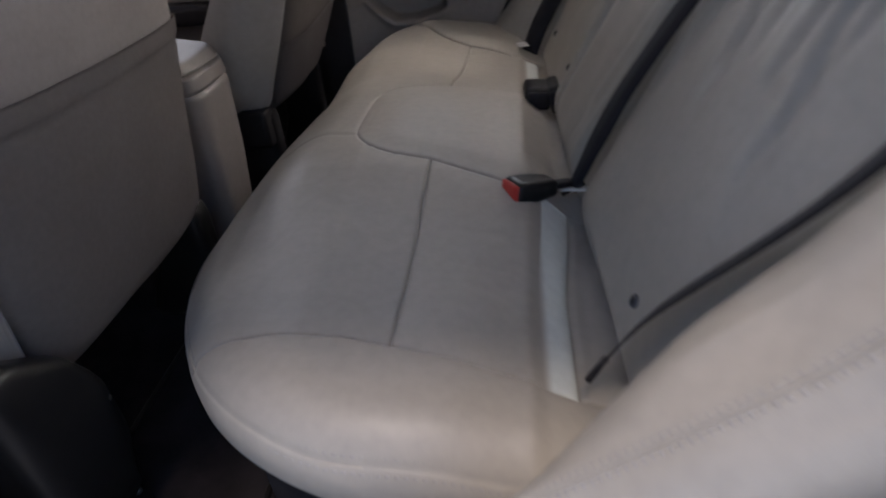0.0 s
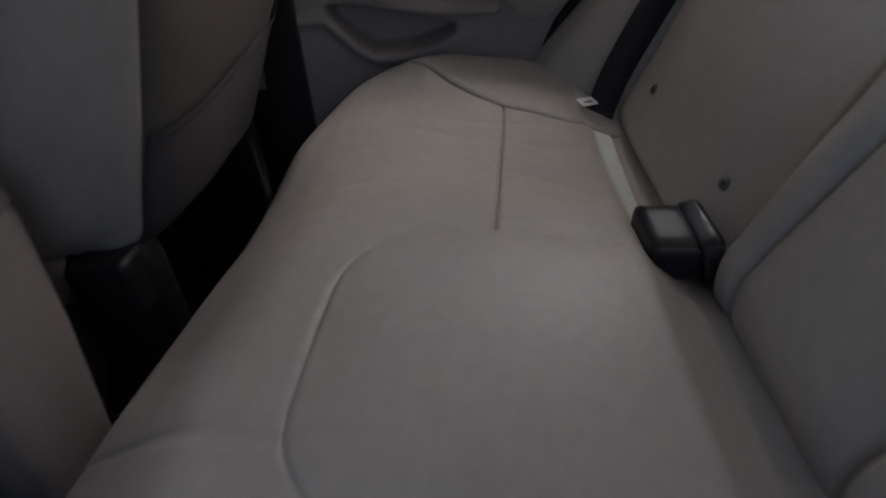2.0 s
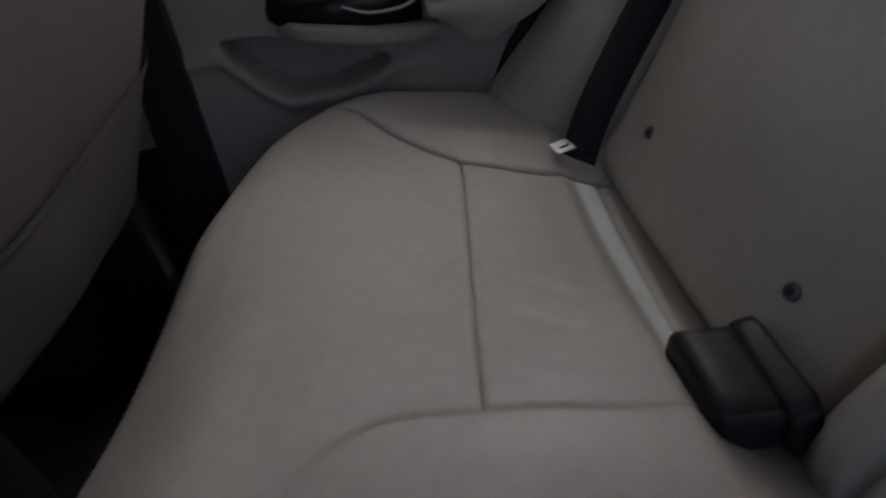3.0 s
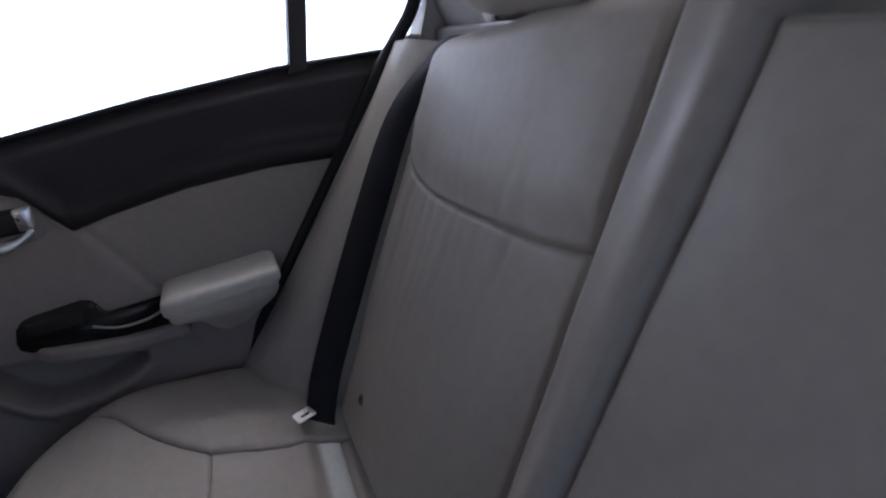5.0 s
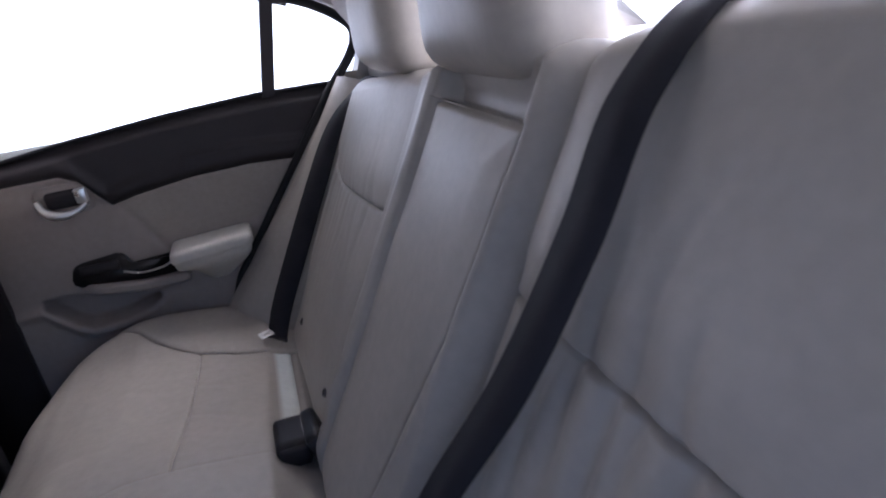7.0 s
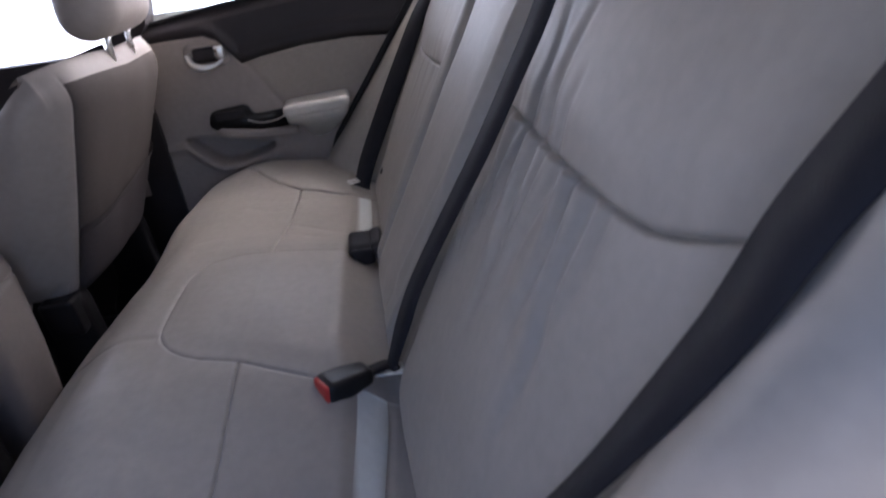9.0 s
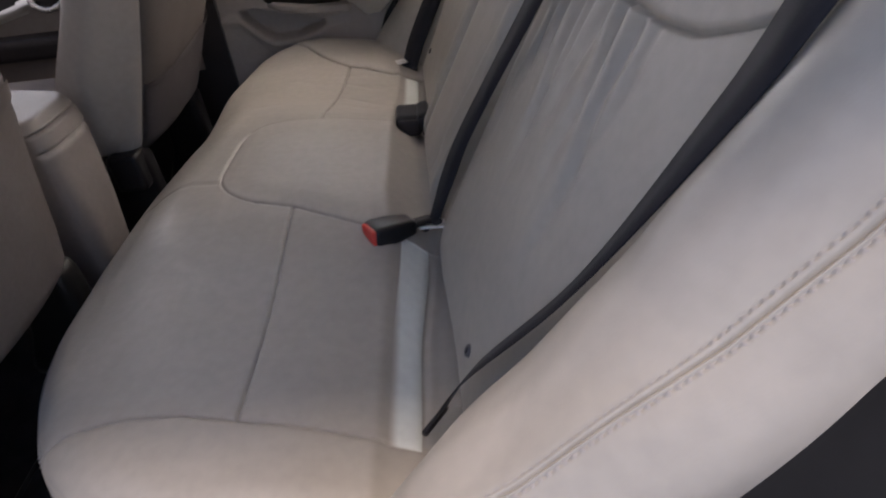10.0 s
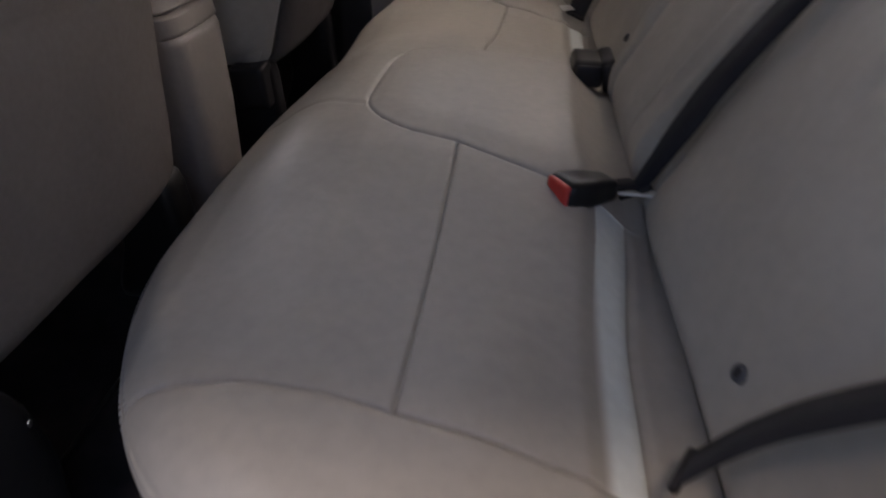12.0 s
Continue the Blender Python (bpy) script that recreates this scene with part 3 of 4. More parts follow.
def wing(t, w, side):
    """w 0..1: from the crease beside the backrest to the ridge; 1..2: from the ridge round to the door seal."""
    rx, rz = ridge(t, side)
    s = (rz - B0.z) / BU.z
    inner = on_back(s, (0.632 if side > 0 else 0.648 + 0.042 * sstep(0.2, 0.7, t)), -0.02 if side > 0 else 0.004)
    top = Vector((rx, 0.795 if side < 0 else 0.765, rz))
    outer = top + Vector((0.103, 0.034, -0.004)) if side < 0 else top + Vector((0.08, 0.025, 0.0))
    if w <= 1:
        p = inner.lerp(top, w)
        if side < 0:
            n = lerp([0.36, 0.42, 0.46, 0.50, 0.56, 0.62, 0.70], [0.8, 0.9, 1.1, 1.5, 2.3, 3.2, 4.0], rz)
            full = 1 - (1 - (1 - w) ** n) ** (1 / n)
            p.x = top.x + (inner.x - top.x) * full - (0.004 + 0.032 * sstep(0.57, 0.72, rz)) * math.sin(math.pi * w)
        else:
            p += Vector((-0.75, -0.45, 0.35)) * 0.036 * math.sin(math.pi * w) * (1 - 0.5 * t)
    else:
        k = w - 1
        p = top.lerp(outer, k)
        p += Vector((-0.35, 0.75, 0.25)) * 0.022 * math.sin(math.pi * k)
    d = abs(w - 1.0)
    dent = 0.0030 * groove(d, 0.008) + 0.0016 * groove(d - 0.036, 0.007) - 0.0012 * groove(d - 0.019, 0.010)
    if t < 0.10:
        p.z -= 0.03 * (1 - t / 0.10) ** 2
    p += Vector((0.6, -0.2, -0.4)) * dent + Vector((0, 0, 0.002 * wobble(t * 3, w * 2, side, 3)))
    return Vector((p.x, p.y * side, p.z))


for side, lab in ((-1, "padded grey-beige leather side bolster with double stitching beside the open door"),
                  (1, "padded grey-beige leather side bolster with double stitching beside the closed door")):
    w_thing = thing("side_bolster", lab, "car seat", "side bolsters")
    for nm, bm in sheet(lambda t, w: wing(t, w, side), steps(0, 1, 80), clustered(steps(0, 2, 90), (0.964, 1.0, 1.036), 0.004), lambda t, w: "inner_face" if w < 1 else "outer_face").items():
        face = part(nm, bm, LEATHER, w_thing)
    for off in (-0.036, 0.036):
        bm = bmesh.new()
        n = 112
        for k in range(n):
            a = wing(0.03 + 0.95 * k / n, 1 + off, side)
            b = wing(0.03 + 0.95 * (k + 0.62) / n, 1 + off, side)
            d = (b - a).normalized()
            q = Vector((-0.5, 0.4 * side, 0.6)).normalized()
            e = d.cross(q).normalized() * 0.0017
            b += e * 0.9
            up = q * 0.0019
            vv = [bm.verts.new(c) for c in (a - e, a + e, b + e, b - e, a + d * 0.001 + up, b - d * 0.001 + up)]
            for f in ((0, 1, 4), (1, 2, 5, 4), (2, 3, 5), (3, 0, 4, 5)):
                bm.faces.new([vv[i] for i in f])
        part("stitching", bm, THREAD, face, "row of pale stitches")
    if side < 0:
        rim = [wing(t, 2.0, side) + Vector((-0.002, 0.0, 0.002 * math.sin(t * 70))) for t in steps(0.02, 1, 90)]
        part("edge_lip", tube(rim, [0.0055 + 0.0012 * wobble(t * 9, 0.3, 0.7, 4) for t in steps(0.02, 1, 90)], 10), LEATHER, face, "puffed leather edge along the door seal")


# ---- head restraints ----
def rounded_block(lo, hi, r, nx=10, bulge=0.0, taper=0.0):
    """A soft pad: a box whose faces swell."""
    bm = bmesh.new()
    bmesh.ops.create_cube(bm, size=2.0)
    bmesh.ops.subdivide_edges(bm, edges=bm.edges, cuts=nx, use_grid_fill=True)
    c = Vector([(a + b) / 2 for a, b in zip(lo, hi)])
    d = Vector([abs(b - a) / 2 for a, b in zip(lo, hi)])
    for v in bm.verts:
        p = Vector(v.co)
        q = Vector((p.x * d.x, p.y * d.y, p.z * d.z))
        core = Vector([max(-d[i] + r, min(d[i] - r, q[i])) for i in range(3)])
        off = q - core
        if off.length > 1e-6:
            q = core + off.normalized() * r
        q.x *= 1 + bulge * (1 - p.y ** 2) * (1 - p.z ** 2)
        q.y *= 1 - taper * p.z
        v.co = q + c
    return bm


def headrest(name, y, half, lift, parent_label, group, x=0.285, lo=0.905, tall=0.165):
    h = thing(name, parent_label, "headrest", group, at=(x, y, lo - lift))
    pad = rounded_block((x - 0.075, y - half, lo), (x + 0.055, y + half, lo + tall), 0.045, bulge=0.12, taper=0.06)
    part("pad", pad, LEATHER, h)
    for dy in (-0.055, 0.055):
        part("post", tube([(x + 0.005, y + dy, lo - lift - 0.05), (x + 0.005, y + dy, lo + 0.03)], 0.0065, 12), STEEL, h, "chrome post")
        sink = 0.026 if lift > 0.05 else 0.0
        part("guide", boxed((x - 0.016 + sink, y + dy - 0.020, lo - lift - 0.012 - sink), (x + 0.026 + sink, y + dy + 0.020, lo - lift + 0.008 - sink), 0.006), BLACK, h, "black plastic guide")
    return h


headrest("headrest", 0.372, 0.128, 0.014, "grey leather rear headrest on two posts", "rear headrests", lo=0.880)
headrest("headrest", -0.020, 0.128, 0.004, "wide grey leather middle rear headrest", "rear headrests", lo=0.892)
headrest("headrest", -0.395, 0.135, 0.09, "grey leather rear headrest raised on its posts", "rear headrests", lo=1.05)


# ---- seat belts ----
def belt(keys, sides, width, lab):
    b = thing("seat_belt", lab, "seat belt", "rear seat belts")
    pts = spline(keys, 10)
    dirs = spline(sides, 10)
    part("webbing", ribbon(pts, [width] * len(pts), dirs), WEB, b)
    ends = pts[0]
    part("anchor_loop", tube([ends + dirs[0].normalized() * w for w in (-0.024, 0.024)], 0.004, 8), BLACK, b)
    return b


SIDES = {1: [(-0.75, 0.60, 0.2), (-0.80, 0.50, 0.3), (-0.82, 0.46, 0.35), (-0.78, 0.55, 0.3), (-0.55, 0.8, 0.2), (-0.2, 1, 0), (0, 1, 0), (0, 1, 0)],
         -1: [(-0.42, -0.70, 0.21), (-0.42, -0.70, 0.21), (-0.42, -0.76, 0.2), (-0.26, -0.93, 0.13), (-0.12, -0.97, 0.06), (0, -1, 0), (0, -1, 0), (0, -1, 0)]}
for sy, lab in ((1, "black seat belt hanging against the seat back by the closed door"), (-1, "black seat belt hanging against the seat back by the open door")):
    if sy > 0:
        keys = [on_back(-0.07, 0.584, 0.034), on_back(0.0, 0.602, 0.038), on_back(0.13, 0.622, 0.033), on_back(0.27, 0.636, 0.027), on_back(0.40, 0.634, 0.022),
                skin(top_s(0.61) - 0.045, 0.616, 0.010), skin(top_s(0.61) + 0.02, 0.606, 0.005), skin(top_s(0.61) + 0.09, 0.600, 0.003)]
    else:
        keys = [on_back(-0.07, -0.572, 0.030), on_back(0.03, -0.592, 0.034), on_back(0.2, -0.660, 0.036), on_back(0.36, -0.700, 0.043), on_back(0.46, -0.707, 0.041),
                skin(top_s(-0.64) - 0.03, -0.704, 0.018), skin(top_s(-0.64) + 0.03, -0.698, 0.006), skin(top_s(-0.64) + 0.09, -0.690, 0.003)]
    belt(keys, SIDES[sy], 0.047 if sy > 0 else 0.043, lab)
for y in (-0.308, 0.600, -0.690):
    guide = thing("belt_guide", "black plastic belt guide with pale edge on the rear shelf", "belt guide", "belt guides", at=(0.37, y, 0.868))
    bezel = part("bezel", rounded_block((0.335, y - 0.050, 0.866), (0.415, y + 0.050, 0.888), 0.009, 8), BLACK, guide)
    part("slot_rim", tube(spline([(0.345, y - 0.036, 0.889), (0.342, y, 0.890), (0.345, y + 0.036, 0.889), (0.372, y + 0.040, 0.893), (0.372, y - 0.040, 0.893), (0.345, y - 0.036, 0.889)], 6), 0.0026, 8), PILLAR, bezel, "pale slot edge")
flat = tuple(BN * 0.17 + Vector((0, 0.98, 0)))
belt([on_back(-0.055, -0.204, 0.018), on_back(0.0, -0.216, 0.027), on_back(0.05, -0.225, 0.034), on_back(0.11, -0.232, 0.039), on_back(0.20, -0.252, 0.041), on_back(0.33, -0.298, 0.046),
      on_back(0.45, -0.316, 0.048), on_back(0.55, -0.314, 0.044), skin(0.63, -0.306, 0.008), skin(0.69, -0.302, 0.005)],
     [(-0.5, 0.50, -0.6), (-0.45, 0.65, -0.45), (-0.4, 0.80, -0.2), (-0.3, 0.88, -0.1), flat, flat, flat, flat, (0, 1, 0), (0, 1, 0)], 0.039, "black middle seat belt over the seat back")


def buckle(at, heading, tilt, roll, red, lab, size=1.0, taper=1.0, thick=1.0):
    """A belt buckle: a rounded housing on a stalk."""
    b = thing("seat_belt_buckle", lab, "buckle", "seat belt buckles", at=at)
    m = pose(0, 0, 0, 0, 0, heading) @ pose(0, 0, 0, 0, tilt, 0) @ pose(0, 0, 0, roll, 0, 0)

    def made(bm):
        bmesh.ops.transform(bm, matrix=Matrix.Translation(at) @ m @ Matrix.Scale(size, 4), verts=bm.verts)
        return bm
    body = rounded_block((-0.040, -0.024, -0.011), (0.034, 0.024, 0.011), 0.007, 8, 0, 0)
    for v in body.verts:
        k = sstep(-0.01, 0.034, v.co.x)
        v.co.y *= 1 - 0.35 * k * taper
        v.co.z *= (1 - 0.25 * k * taper) * thick
    housing = part("housing", made(body), GLOSS, b)
    part("release_button", made(rounded_block((-0.0435, -0.020, -0.0088 * thick), (-0.030, 0.020, 0.0088 * thick), 0.0032, 5)), RED if red else BLACK, housing, "red release button" if red else "")
    if taper > 0.5:
        part("stalk", made(rounded_block((0.030, -0.010, -0.0050), (0.070, 0.010, 0.0050), 0.004, 5)), BLACK, b, "black stalk")
    return b


buckle((-0.098, -0.226, 0.371), 30, 9, -4, True, "black seat belt buckle with red release button on the cushion", 1.02, 0.8, 1.5)
buckle((-0.066, 0.190, 0.368), 90, 0, 3, False, "black seat belt buckle at the foot of the seat back", 1.12, 0.0, 1.8)
buckle((-0.030, 0.188, 0.366), 90, 0, 76, False, "black seat belt buckle pushed against the seat back", 1.18, 0.0, 1.0)


def tongue(at, m, lab, size=1.25):
    t = thing("belt_tongue", lab, "belt tongue", "belt tongues", at=at)
    bm = bmesh.new()

    def oblong(hx, hy, r, cy=0.0):
        out = []
        for i in range(16):
            g = (i + 0.5) / 16 * 2 * math.pi
            c, d = math.cos(g), math.sin(g)
            out.append((math.copysign(hx - r, c) + r * c, cy + math.copysign(hy - r, d) + r * d))
        return out
    rings = []
    for shape in (oblong(0.022, 0.0145, 0.005), oblong(0.0105, 0.0032, 0.0015, -0.003)):
        rings.append([[bm.verts.new((p[0], p[1], z - 6 * max(0.0, p[0] - 0.013) ** 1.5)) for p in shape] for z in (0.0015, -0.0015)])
    (a, b), (c, d) = rings
    for i in range(16):
        j = (i + 1) % 16
        bm.faces.new((a[i], a[j], c[j], c[i]))
        bm.faces.new((b[j], b[i], d[i], d[j]))
        bm.faces.new((a[j], a[i], b[i], b[j]))
        bm.faces.new((c[i], c[j], d[j], d[i]))
    bmesh.ops.transform(bm, matrix=Matrix.Translation(at) @ m @ Matrix.Scale(size, 4), verts=bm.verts)
    part("plate", bm, NICKEL, t, smooth=False)
    return t


tongue((-0.034, -0.200, 0.356), pose(0, 0, 0, -13, -3, -4), "chrome belt tongue plate at the foot of the middle belt", 1.15)
tongue((-0.078, 0.585, 0.366), pose(0, 0, 0, 14, 0, 25), "chrome belt tongue plate lying on the cushion", 0.72)


# ---- far rear door ----
SET = Vector((0.030, 0.0, 0.038))      # where the door and its window hang, from their own origin


def slope(x):
    """Lower edge of the window."""
    return lerp([-0.60, -0.40, -0.20, 0.0, 0.17, 0.30], [0.752, 0.778, 0.797, 0.808, 0.806, 0.800], x)


def trim_low(x):
    """Lower edge of the dark upper trim."""
    return lerp([-0.62, -0.53, -0.43, -0.40, -0.350, -0.30, -0.18, -0.05, 0.06, 0.2], [0.712, 0.716, 0.716, 0.700, 0.634, 0.645, 0.660, 0.663, 0.655, 0.64], x)


def shut(z):
    """Rear edge of the door along the side bolster."""
    return lerp([0.0, 0.30, 0.40, 0.61, 0.80, 0.85], [-0.21, -0.175, -0.132, 0.030, 0.178, 0.22], z)


def door_y(x, z):
    """How the inner face of the door bows; smaller is further into the car."""
    y = SIDE - 0.010
    top = slope(x)
    y += 0.020 * sstep(top - 0.03, top, z)
    y -= 0.012 * groove(z - (trim_low(x) + 0.02), 0.02)
    y += 0.004 * groove(z - trim_low(x), 0.004)
    y -= 0.006 * groove(z - trim_low(x) - 0.045, 0.008) * sstep(-0.28, -0.10, x)
    if z < 0.45:
        y -= 0.008 * sstep(0.45, 0.36, z)
    # recess behind the pull, pocket with its lip
    low = lerp([-0.56, -0.538, -0.505, -0.474, -0.404, -0.343, -0.31, -0.2], [0.440, 0.417, 0.385, 0.366, 0.366, 0.383, 0.402, 0.41], x)
    high = lerp([-0.55, -0.507, -0.408, -0.318], [0.456, 0.456, 0.440, 0.412], x)
    pk = min(x + 0.556, -0.316 - x, z - low, high - z)
    y += 0.056 * sstep(0.0, 0.010, pk)
    y -= 0.009 * groove(z - low + 0.010, 0.012) * sstep(-0.20, -0.34, x)
    # slanting fold between the two cloth fields
    y += 0.004 * groove(x + 0.33 - 0.55 * (0.62 - z), 0.01) * (0.5 < z < 0.66)
    return y


def door_field(x, z):
    if x > shut(z):
        return None
    if z > 0.535 and x > -0.33 + 0.55 * (0.62 - z):
        return "insert"
    return "lower_panel"


door = thing("car_door", "closed rear car door, beige panel, black upper trim, chrome handle", "car door", at=(0, 0.79, 0.2))
us = steps(-0.62, 0.24, 215)


def door_z(x, k):
    """Heights on the door: up to the trim line for k below 0.75, then up to the window."""
    low = trim_low(x)
    return 0.20 + (low - 0.20) * k / 0.75 if k <= 0.75 else low + (slope(x) - low) * (k - 0.75) / 0.25


fields = sheet(lambda x, k: (x, door_y(x, door_z(x, k)), door_z(x, k)), us, clustered(steps(0, 0.75, 132) + steps(0.75, 1, 44)[1:], (0.75,), 0.002),
               lambda x, k: None if x > shut(door_z(x, k)) else "upper_trim" if k > 0.75 else door_field(x, door_z(x, k)))
for key, bm in fields.items():
    part({"upper_trim": "upper_trim", "insert": "cloth_insert", "lower_panel": "door_panel"}[key], bm,
         {"upper_trim": BLACK, "insert": INSERT, "lower_panel": BEIGE}[key], door,
         {"upper_trim": "black grained upper trim", "insert": "beige cloth insert", "lower_panel": "beige plastic panel"}[key])
part("door_shell", boxed((-0.63, SIDE + 0.05, 0.05), (0.26, SIDE + 0.10, 0.78)), PAINT, door, "painted outer skin", smooth=False)
part("sill_seal", tube([(x, SIDE + 0.006, slope(x) + 0.002) for x in steps(-0.60, 0.22, 30)], 0.005, 8), RUBBER, door, "black window seal")

part("edge_seal", tube([(shut(z) - 0.004, SIDE - 0.020, z) for z in steps(0.22, 0.83, 30)], 0.009, 10), RUBBER, door, "black door edge seal")

# armrest of the door
arm = rounded_block((-0.258, 0.695, 0.405), (-0.088, 0.80, 0.518), 0.014, 16, 0, 0)
for v in arm.verts:
    k = sstep(0.493, 0.388, v.co.z)
    v.co.y += 0.088 * k * sstep(0.80, 0.72, v.co.y)
    u = (v.co.x + 0.258) / 0.170
    v.co.x -= 0.070 * k * u - 0.02 * k * (1 - u)
    v.co.z += 0.045 * k * (1 - sstep(0.0, 0.6, u)) + 0.006 * u
armrest = part("armrest", arm, ARMREST, door, "pale padded armrest")
pad = rounded_block((-0.262, 0.688, 0.492), (-0.082, 0.795, 0.524), 0.012, 12)
for v in pad.verts:
    u = (v.co.x + 0.262) / 0.180
    v.co.z += 0.006 * u
    v.co.x -= 0.012 * sstep(0.513, 0.492, v.co.z) * u
part("armrest_pad", pad, ARMREST, armrest, "pale padded armrest top")

# switch recess and pull
recess = slab([(-0.478, 0.486), (-0.468, 0.516), (-0.455, 0.522), (-0.372, 0.528), (-0.360, 0.518), (-0.352, 0.497), (-0.262, 0.500),
               (-0.262, 0.452), (-0.34, 0.449), (-0.392, 0.463), (-0.455, 0.468), (-0.472, 0.474)], (0.772, 0.812))
bmesh.ops.bevel(recess, geom=[e for e in recess.edges], offset=0.004, segments=2, affect="EDGES")
switches = part("switch_recess", recess, GLOSS, door, "black switch recess")
part("switch_plate", boxed((-0.455, 0.766, 0.496), (-0.375, 0.775, 0.518), 0.003), BLACK, switches, "black switch plate")
part("pull_lip", tube(spline([(-0.372, 0.770, 0.487), (-0.335, 0.764, 0.476), (-0.290, 0.757, 0.480), (-0.262, 0.752, 0.492)], 8), 0.0026, 8), STEEL, switches, "grey pull edge")
ledge = rounded_block((-0.490, 0.756, -0.013), (-0.240, 0.80, 0.013), 0.009, 12)
for v in ledge.verts:
    v.co.z += lerp([-0.49, -0.44, -0.34, -0.24], [0.474, 0.460, 0.444, 0.440], v.co.x)
    v.co.y += 0.045 * sstep(-0.43, -0.49, v.co.x)
part("pull_ledge", ledge, BEIGE, door)

# chrome inside handle in its dished surround
bez = rounded_block((-0.498, 0.778, 0.628), (-0.372, 0.800, 0.708), 0.030, 10)
for v in bez.verts:
    v.co.y = max(v.co.y, 0.783)
surround = part("handle_surround", bez, BEIGE, door)
part("handle_dish", rounded_block((-0.470, 0.776, 0.650), (-0.398, 0.790, 0.690), 0.012, 8), BLACK, surround, "dark handle dish")
part("handle", tube(spline([(-0.482, 0.775, 0.676), (-0.472, 0.768, 0.652), (-0.448, 0.764, 0.640), (-0.415, 0.764, 0.643), (-0.392, 0.770, 0.655)], 8), [0.005 + 0.0055 * math.sin(math.pi * min(1.0, k / 26.0)) for k in range(33)], 10), CHROME, surround, "chrome handle")
part("lock_tab", boxed((-0.408, 0.764, 0.657), (-0.384, 0.776, 0.690), 0.004), CHROME, surround, "chrome lock tab")


# ---- side windows and pillars on the far side ----
def win_top(x):
    return lerp([-0.62, -0.3, 0.06, 0.15, 0.22, 0.27], [1.13, 1.10, 1.015, 0.985, 0.950, 0.905], x)


window = thing("side_window", "bright rear side window with a black divider bar", "car window", at=(0, SIDE, 0.8))
for nm, low, high in (("pane", (-0.56, 0.030), (-0.52, 0.082)), ("quarter_pane", (0.036, 0.262), (0.086, 0.262))):
    out = [(x, slope(x) - 0.01) for x in steps(*low, 18)] + [(x, win_top(x) + 0.004) for x in steps(*high, 18)[::-1]]
    g = part(nm, slab(out, (SIDE + 0.012, SIDE + 0.016)), GLASS, window, smooth=False)
    g.visible_shadow = False
part("divider_bar", slab([(0.018, 0.80), (0.046, 0.80), (0.094, 1.02), (0.066, 1.025)], (SIDE - 0.004, SIDE + 0.026)), BLACK, window, "black divider bar", smooth=False)
part("window_rim", tube(spline([(0.10, SIDE, 1.006), (0.16, SIDE, 0.985), (0.222, SIDE, 0.950), (0.252, SIDE - 0.004, 0.915), (0.238, SIDE - 0.006, 0.868), (0.19, SIDE - 0.008, 0.812), (0.15, SIDE - 0.004, 0.77)], 10), 0.011, 10), RUBBER, window, "black window seal")
part("window_frame", tube([(x, SIDE + 0.004, win_top(x)) for x in steps(-0.60, 0.12, 24)], 0.013, 10), BLACK, window, "black upper frame")
for hung in (door, window):
    hung.location += SET

for side in (1, -1):
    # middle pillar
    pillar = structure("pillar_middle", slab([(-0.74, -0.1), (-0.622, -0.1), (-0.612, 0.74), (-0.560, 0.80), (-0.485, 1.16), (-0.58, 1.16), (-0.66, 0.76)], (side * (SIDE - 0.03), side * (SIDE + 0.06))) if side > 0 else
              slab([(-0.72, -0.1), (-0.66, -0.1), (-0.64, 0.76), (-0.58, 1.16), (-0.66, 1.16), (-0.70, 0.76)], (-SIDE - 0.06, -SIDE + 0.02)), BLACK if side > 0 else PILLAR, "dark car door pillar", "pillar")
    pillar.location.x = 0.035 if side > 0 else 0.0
    # rear pillar trim
    trim = slab([(0.235, 0.80), (0.262, 0.87), (0.275, 0.915), (0.235, 0.962), (0.16, 1.0), (0.05, 1.035), (0.05, 1.17), (0.40, 1.15), (0.62, 1.02), (0.75, 0.86), (0.50, 0.80)], (side * (SIDE - 0.012), side * (SIDE + 0.05)))
    post = structure("pillar_rear", trim, PILLAR, "pale grey rear pillar trim", "pillar")
    if side > 0:
        post.location = SET

structure("pillar_rear_inner", slab([(0.29, 0.868), (0.268, 0.93), (0.22, 1.0), (0.17, 1.17), (0.60, 1.17), (0.95, 0.868)], (0.63, 0.787)), PILLAR, "pale grey rear pillar trim", "pillar").location = (0.03, 0, 0.0)
seal_line = spline([(-0.138, -0.838, 0.10), (-0.128, -0.838, 0.24), (-0.103, -0.838, 0.36), (-0.048, -0.838, 0.455), (0.022, -0.838, 0.520), (0.077, -0.838, 0.575), (0.122, -0.838, 0.64), (0.187, -0.838, 0.75), (0.247, -0.838, 0.88)], 6)
structure("door_seal", tube([p + Vector((0.016, -0.040, -0.016)) for p in seal_line], 0.014, 10), RUBBER, "black rubber seal round the open door", "door seal", smooth=True)
structure("door_seal_lip", tube([p + Vector((0.046, -0.042, -0.046)) for p in seal_line], 0.008, 8), GLOSS, "glossy black lip of the door opening", "door seal", smooth=True)

